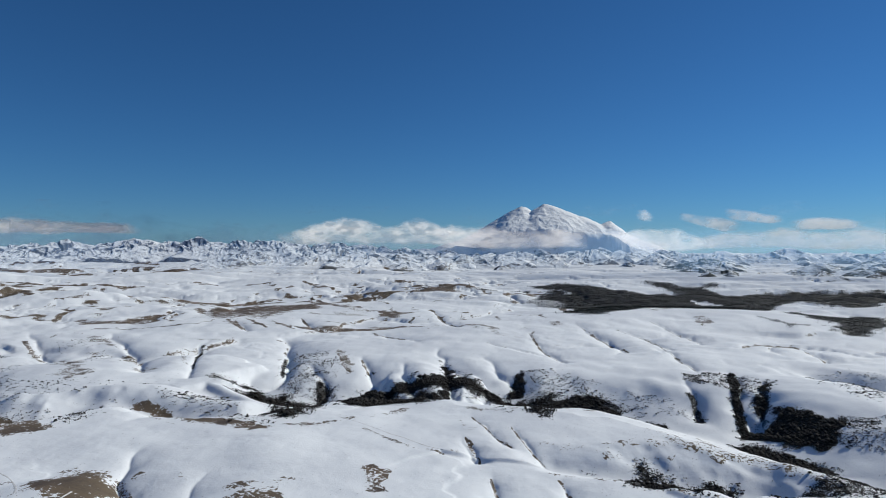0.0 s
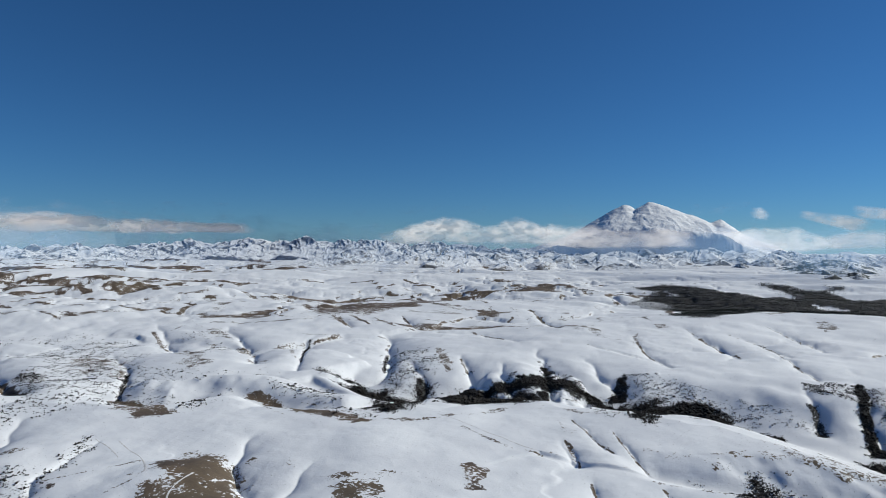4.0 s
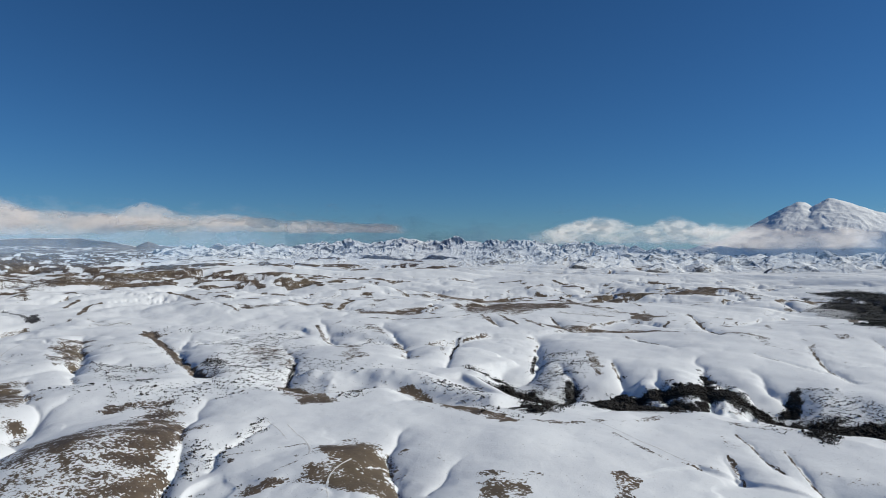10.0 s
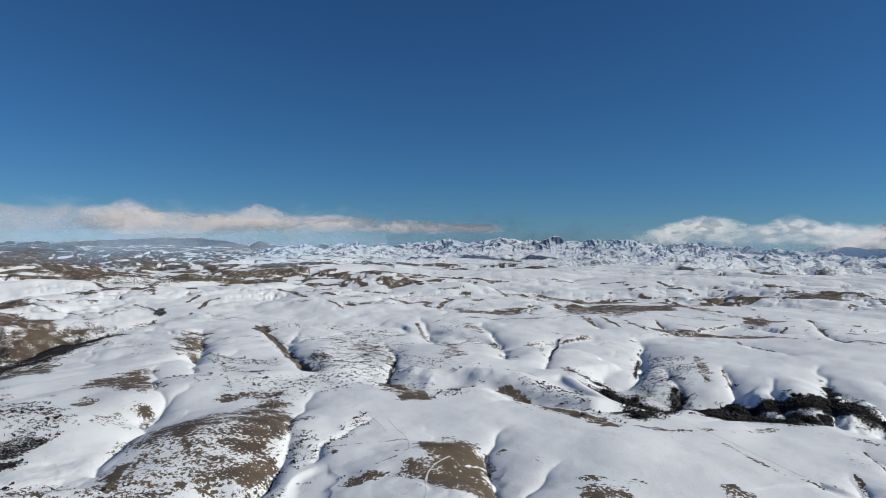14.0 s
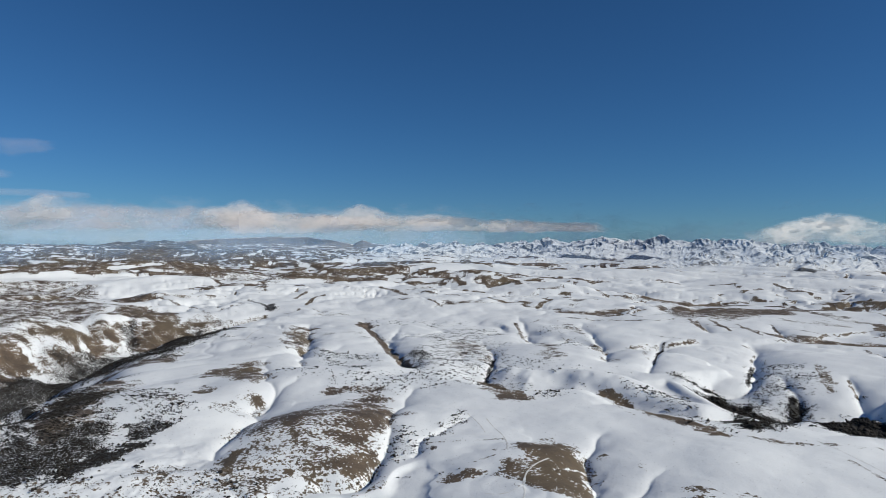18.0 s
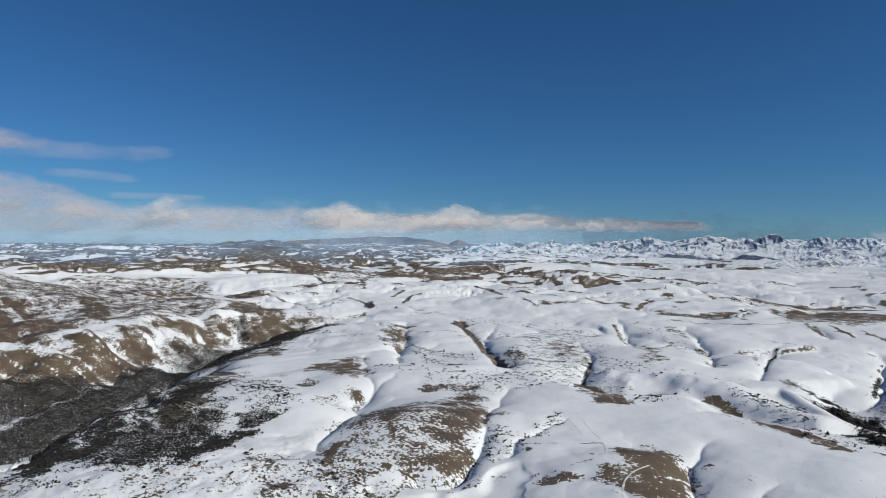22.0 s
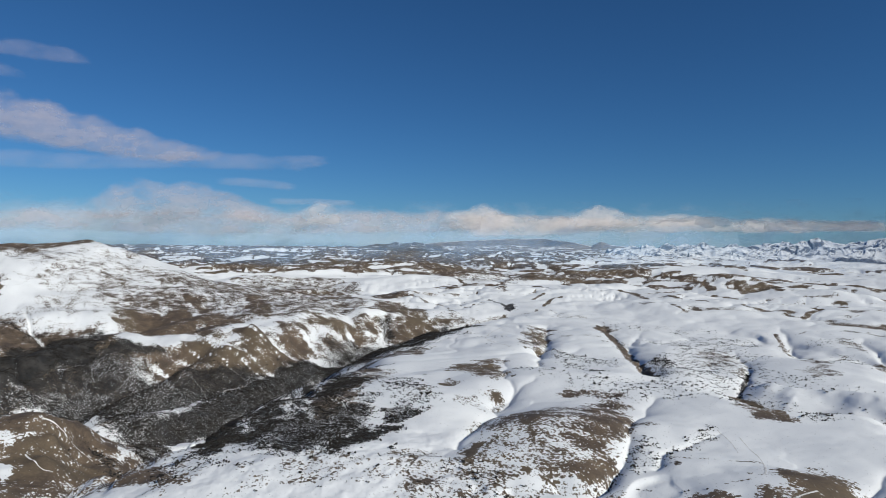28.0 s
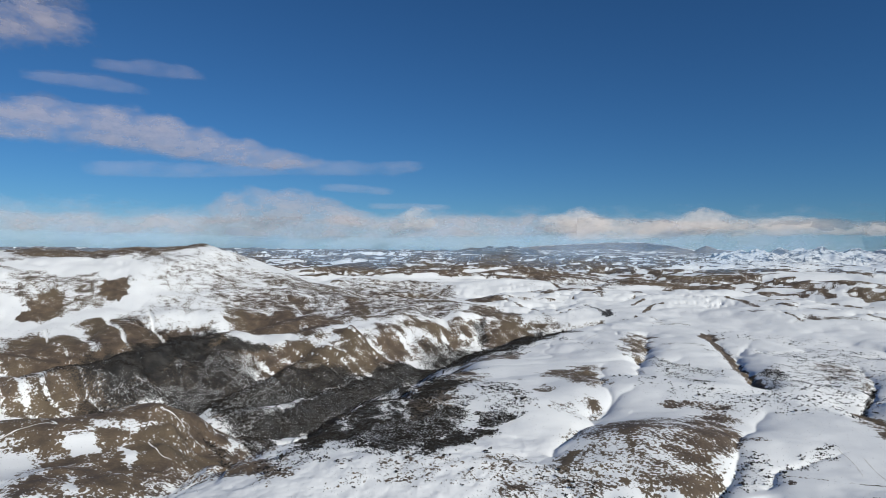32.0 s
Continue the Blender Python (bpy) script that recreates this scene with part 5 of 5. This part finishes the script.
# ---- clouds ----
def cloud_material(name, colour, cover, shape=0.6):
    m, n, l, b = material(name)
    place = n.new("ShaderNodeAttribute")
    place.attribute_name = "place"
    where = place.outputs["Vector"]
    a = n.new("ShaderNodeAttribute")
    a.attribute_name = "thick"
    long = n.new("ShaderNodeVectorMath")
    long.operation = "MULTIPLY"
    long.inputs[1].default_value = (0.5, 0.5, 1.0)
    l.new(where, long.inputs[0])
    big, small = grain(n, l, long.outputs[0], 120, 6, 0.6), grain(n, l, long.outputs[0], 34, 5, 0.6)
    v = calc(n, l, "ADD", calc(n, l, "MULTIPLY", calc(n, l, "SUBTRACT", big, 0.5), 2.2), calc(n, l, "MULTIPLY", calc(n, l, "SUBTRACT", small, 0.5), 0.7))
    alpha = calc(n, l, "MULTIPLY", ramp(n, l, calc(n, l, "ADD", a.outputs["Fac"], v), 0.05, 1.55), cover)
    soft = n.new("ShaderNodeBsdfDiffuse")
    soft.inputs[0].default_value = (*colour, 1)
    glow = n.new("ShaderNodeBsdfTranslucent")
    glow.inputs[0].default_value = (*colour, 1)
    lean = n.new("ShaderNodeVectorMath")
    lean.operation = "MULTIPLY_ADD"
    lean.inputs[1].default_value = (shape, shape, shape)
    puff = n.new("ShaderNodeTexNoise")
    puff.inputs["Scale"].default_value, puff.inputs["Detail"].default_value = 1 / 45, 4
    l.new(long.outputs[0], puff.inputs["Vector"])
    even = n.new("ShaderNodeVectorMath")
    even.operation = "MULTIPLY_ADD"
    even.inputs[1].default_value, even.inputs[2].default_value = (1.3, 1.3, 1.3), (-0.65, -0.65, -0.65)
    l.new(puff.outputs["Color"], even.inputs[0])
    l.new(even.outputs[0], lean.inputs[0])
    rise = n.new("ShaderNodeAttribute")
    rise.attribute_name = "rise"
    up = n.new("ShaderNodeCombineXYZ")
    up.inputs[0].default_value, up.inputs[1].default_value = 0.8, -0.15
    l.new(calc(n, l, "ADD", calc(n, l, "MULTIPLY", rise.outputs["Fac"], 0.5), 0.15), up.inputs[2])
    l.new(up.outputs[0], lean.inputs[2])
    unit = n.new("ShaderNodeVectorMath")
    unit.operation = "NORMALIZE"
    l.new(lean.outputs[0], unit.inputs[0])
    l.new(unit.outputs[0], soft.inputs["Normal"])
    turned = n.new("ShaderNodeVectorMath")
    turned.operation = "SCALE"
    turned.inputs["Scale"].default_value = -1.0
    l.new(unit.outputs[0], turned.inputs[0])
    l.new(turned.outputs[0], glow.inputs["Normal"])
    both = n.new("ShaderNodeAddShader")
    l.new(soft.outputs[0], both.inputs[0])
    l.new(glow.outputs[0], both.inputs[1])
    clear = n.new("ShaderNodeBsdfTransparent")
    mix = n.new("ShaderNodeMixShader")
    l.new(alpha, mix.inputs[0])
    l.new(clear.outputs[0], mix.inputs[1])
    l.new(both.outputs[0], mix.inputs[2])
    l.new(mix.outputs[0], n["Material Output"].inputs[0])
    n.remove(b)
    return m


WHITE_CLOUD = cloud_material("white_cloud", (0.46, 0.44, 0.45), 0.74, 0.9)
GREY_CLOUD = cloud_material("grey_cloud", (0.25, 0.222, 0.238), 0.58, 0.25)
SOFT_CLOUD = cloud_material("soft_cloud", (0.32, 0.295, 0.30), 0.66, 0.5)
# tint of an added sheet that stands in for haze in the air
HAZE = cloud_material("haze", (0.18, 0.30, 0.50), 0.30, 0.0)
THIN_CLOUD = cloud_material("thin_cloud", (0.33, 0.29, 0.31), 0.16, 0.25)
# same kind of sheet, tinted as the pale band under the clouds
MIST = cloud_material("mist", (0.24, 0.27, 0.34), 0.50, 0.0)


def cloud(label, mat, distance, depth, lumps, seed, *spine):
    """A cloud body of a bulging veil along a line in azimuth and elevation with a half height, all in degrees; flat below, heaped above."""
    s = np.array(spine, float)
    s = s[np.argsort(s[:, 0])]
    az = np.linspace(s[0, 0], s[-1, 0], max(24, int((s[-1, 0] - s[0, 0]) / 0.2)))
    el, half = np.interp(az, s[:, 0], s[:, 1]), np.interp(az, s[:, 0], s[:, 2])
    v = np.linspace(-1, 1, 19)
    A, T = np.meshgrid(az, v)
    ends = np.clip(np.minimum(az - az[0], az[-1] - az) / (1.6 * half.max() + 0.4), 0, 1)[None]
    top = 1.35 + 0.5 * lumps * fbm(A + seed, A * 0 + 0.3, 2.5, 2, seed)
    E = el[None] + half[None] * np.where(T > 0, T * top, T * 1.15)
    thick = (1 - T ** 4) * np.where(T < 0, np.clip((1 + T) * 2.2, 0, 1), 1) * ends ** 0.7
    a = np.radians(A)
    cuts = np.linspace(0, len(az) - 1, max(2, int(len(az) / 30)) + 1).astype(int)
    lean = 0.35 if az.mean() > 25 else -0.35
    R = distance * math.cos(lean) / np.cos(a - a.mean() - lean) if az[-1] - az[0] < 20 else distance + 0 * a
    x, y, z = -R * np.sin(a), R * np.cos(a), EYE + R * np.tan(np.radians(E))
    thing = new("cloud")
    thing.location = (x.mean(), y.mean(), z.mean())
    tagged(thing, label, "cloud", "clouds over the mountains")
    o = thing.location
    for c0, c1 in zip(cuts[:-1], cuts[1:]):
        k = slice(c0, c1 + 1)
        me = sheet("veil", x[:, k] - o.x, y[:, k] - o.y, z[:, k] - o.z, False, mat)
        put_values(me, "thick", thick[:, k])
        put_values(me, "rise", T[:, k])
        put_places(me, distance * a[:, k], z[:, k], seed)
        part("veil", me, thing)
    return thing


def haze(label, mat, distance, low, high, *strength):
    """See-through sheet along the horizon, its colour standing in for haze: azimuth and thickness."""
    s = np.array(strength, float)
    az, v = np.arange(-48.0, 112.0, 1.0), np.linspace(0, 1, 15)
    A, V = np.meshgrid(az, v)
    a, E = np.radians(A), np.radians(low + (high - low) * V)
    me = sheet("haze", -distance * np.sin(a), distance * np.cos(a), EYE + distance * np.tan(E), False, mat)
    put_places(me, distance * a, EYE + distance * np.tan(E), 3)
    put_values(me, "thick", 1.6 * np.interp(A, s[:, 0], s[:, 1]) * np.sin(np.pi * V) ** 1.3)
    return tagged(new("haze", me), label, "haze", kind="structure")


# two added sheets put the veiling of distance over hills and skyline
haze("blue see-through sheet standing in for haze over the far valleys and hills", HAZE, 3350, -2.5, 2.4, (-48, 0.7), (-10, 0.65), (20, 0.75), (50, 0.75), (112, 0.6))
haze("pale see-through sheet standing in for mist under the clouds along the horizon", MIST, 4850, -2.6, 3.8, (-48, 0.0), (20, 0.15), (45, 0.75), (70, 0.9), (112, 0.9))
cloud("heaped white cloud bank over the snowy range", WHITE_CLOUD, 4400, 60, 0.8, 3,
      (14.57, 0.64, 0.41), (11.20, 1.14, 0.95), (8.74, 1.45, 1.22), (6.26, 1.20, 0.98), (4.25, 1.20, 0.92), (2.23, 1.45, 1.22), (-0.30, 1.06, 0.91), (-1.82, 0.76, 0.41))
cloud("white cloud bank lying across the volcano's slopes", WHITE_CLOUD, 4230, 60, 0.8, 4,
      (1.22, 0.86, 0.71), (-0.81, 0.86, 1.02), (-3.84, 0.76, 1.02), (-6.86, 0.80, 0.91), (-9.83, 0.75, 0.81), (-12.75, 0.64, 0.51))
cloud("white cloud bank beside the volcano's foot", WHITE_CLOUD, 4330, 60, 0.8, 5,
      (-9.83, 0.65, 0.51), (-13.23, 0.64, 0.71), (-17.01, 0.77, 0.81), (-19.74, 0.52, 0.91), (-21.95, 0.42, 0.61), (-23.25, 0.33, 0.30))
cloud("small white cloud in the clear blue sky", WHITE_CLOUD, 4700, 40, 0.8, 13,
      (-16.77, 2.81, 0.36), (-17.61, 2.75, 0.46), (-18.39, 2.55, 0.30))
cloud("long thin white cloud above the mountains", SOFT_CLOUD, 4700, 40, 0.8, 17,
      (-19.97, 2.71, 0.30), (-21.95, 2.30, 0.46), (-23.68, 1.81, 0.51), (-25.35, 1.69, 0.30))
cloud("long thin white cloud above the mountains", SOFT_CLOUD, 4700, 40, 0.8, 19,
      (-23.68, 2.92, 0.41), (-24.94, 2.62, 0.51), (-26.98, 2.30, 0.36), (-28.57, 2.36, 0.25))
cloud("long thin white cloud above the mountains", SOFT_CLOUD, 4700, 40, 0.8, 23,
      (-28.18, 1.83, 0.36), (-30.49, 1.88, 0.51), (-32.33, 1.84, 0.41), (-33.93, 1.72, 0.25))
cloud("white cloud bank above the dark range", SOFT_CLOUD, 4690, 60, 0.8, 29,
      (-21.08, 0.43, 0.51), (-24.52, 0.60, 0.71), (-27.78, 0.76, 0.81), (-30.49, 0.48, 0.71), (-33.05, 0.55, 0.81), (-35.80, 0.45, 0.71), (-40.49, 0.58, 0.61))
cloud("thin white cloud over the far range", SOFT_CLOUD, 4660, 40, 0.8, 31,
      (36.73, 1.50, 0.51), (34.03, 1.59, 0.61), (31.53, 1.51, 0.51), (28.88, 1.64, 0.46), (26.30, 1.63, 0.51), (24.85, 1.42, 0.25))
cloud("heaped white cloud with a grey base", SOFT_CLOUD, 4560, 50, 0.9, 37,
      (50.30, 2.02, 0.46), (48.46, 2.16, 0.71), (46.95, 2.33, 0.91), (44.98, 2.07, 0.61), (41.69, 2.05, 0.46), (39.11, 2.10, 0.51), (37.33, 1.95, 0.25))
cloud("long grey cloud bank above the horizon", SOFT_CLOUD, 4570, 50, 0.6, 41,
      (60.10, 1.34, 0.91), (56.30, 1.52, 1.02), (52.40, 1.54, 0.91), (48.09, 1.64, 0.76), (42.53, 1.67, 0.66), (36.43, 1.68, 0.56), (30.81, 1.65, 0.46), (24.93, 1.61, 0.36))
cloud("heaped pinkish cloud above the table mountain", SOFT_CLOUD, 4560, 50, 0.9, 43,
      (61.72, 1.70, 0.81), (59.62, 2.08, 1.02), (57.45, 2.28, 1.12), (55.66, 2.04, 0.91), (53.83, 1.70, 0.41))
cloud("small heaped white cloud above the table mountain", SOFT_CLOUD, 4540, 40, 0.9, 47,
      (74.02, 1.91, 0.51), (72.01, 2.44, 1.02), (70.23, 2.16, 0.71), (68.46, 1.77, 0.30))
cloud("broad pinkish cloud with a soft heaped top", GREY_CLOUD, 4540, 60, 0.8, 53,
      (90.69, 1.97, 0.71), (88.02, 2.80, 1.32), (84.79, 3.28, 1.52), (81.45, 3.17, 1.42), (78.02, 2.54, 1.02), (74.52, 2.00, 0.51))
cloud("long grey cloud bank above the horizon", GREY_CLOUD, 4580, 60, 0.6, 59,
      (108.80, 1.33, 0.81), (103.98, 1.49, 0.81), (98.53, 1.40, 0.76), (91.56, 1.38, 0.81), (83.35, 1.36, 1.02), (73.51, 1.51, 1.02), (63.41, 1.72, 0.91), (53.66, 1.78, 0.71), (44.74, 1.69, 0.51))
cloud("long diagonal band of thin pink cloud", GREY_CLOUD, 4500, 60, 0.7, 61,
      (112.00, 8.66, 1.52), (107.31, 8.96, 1.62), (104.04, 8.90, 1.52), (99.73, 8.97, 1.73), (95.01, 8.98, 1.83), (91.19, 8.24, 1.52), (87.16, 7.55, 1.22), (83.41, 7.26, 0.91), (79.54, 7.16, 0.41))
cloud("thin pink streak of cloud", THIN_CLOUD, 4500, 50, 0.7, 67,
      (98.94, 5.68, 0.51), (94.57, 5.87, 0.71), (89.85, 6.04, 0.61), (84.35, 6.49, 0.61), (77.57, 6.73, 0.71), (73.57, 6.83, 0.71), (70.54, 7.28, 0.30))
cloud("ragged white cloud high in the blue sky", GREY_CLOUD, 4500, 50, 0.9, 71,
      (107.98, 15.64, 2.03), (104.09, 16.08, 2.23), (101.63, 16.36, 2.23), (99.41, 16.35, 1.83), (97.48, 15.85, 0.71))
cloud("small wispy cloud in the blue sky", THIN_CLOUD, 4500, 40, 0.8, 73,
      (103.02, 12.27, 0.41), (100.50, 12.39, 0.51), (97.45, 12.38, 0.71), (95.04, 12.23, 0.51), (93.79, 12.02, 0.25))
cloud("thin wisp of cloud in the blue sky", THIN_CLOUD, 4500, 40, 0.8, 79,
      (98.24, 13.79, 0.36), (95.05, 13.87, 0.61), (92.11, 13.87, 0.61), (89.48, 13.79, 0.30))
cloud("thin grey streak of cloud", THIN_CLOUD, 4550, 40, 0.6, 83,
      (80.50, 5.07, 0.30), (76.55, 4.97, 0.41), (73.54, 4.73, 0.25))
cloud("thin grey streak of cloud", THIN_CLOUD, 4550, 40, 0.6, 89,
      (76.04, 3.48, 0.25), (72.52, 3.54, 0.30), (68.48, 3.49, 0.20))
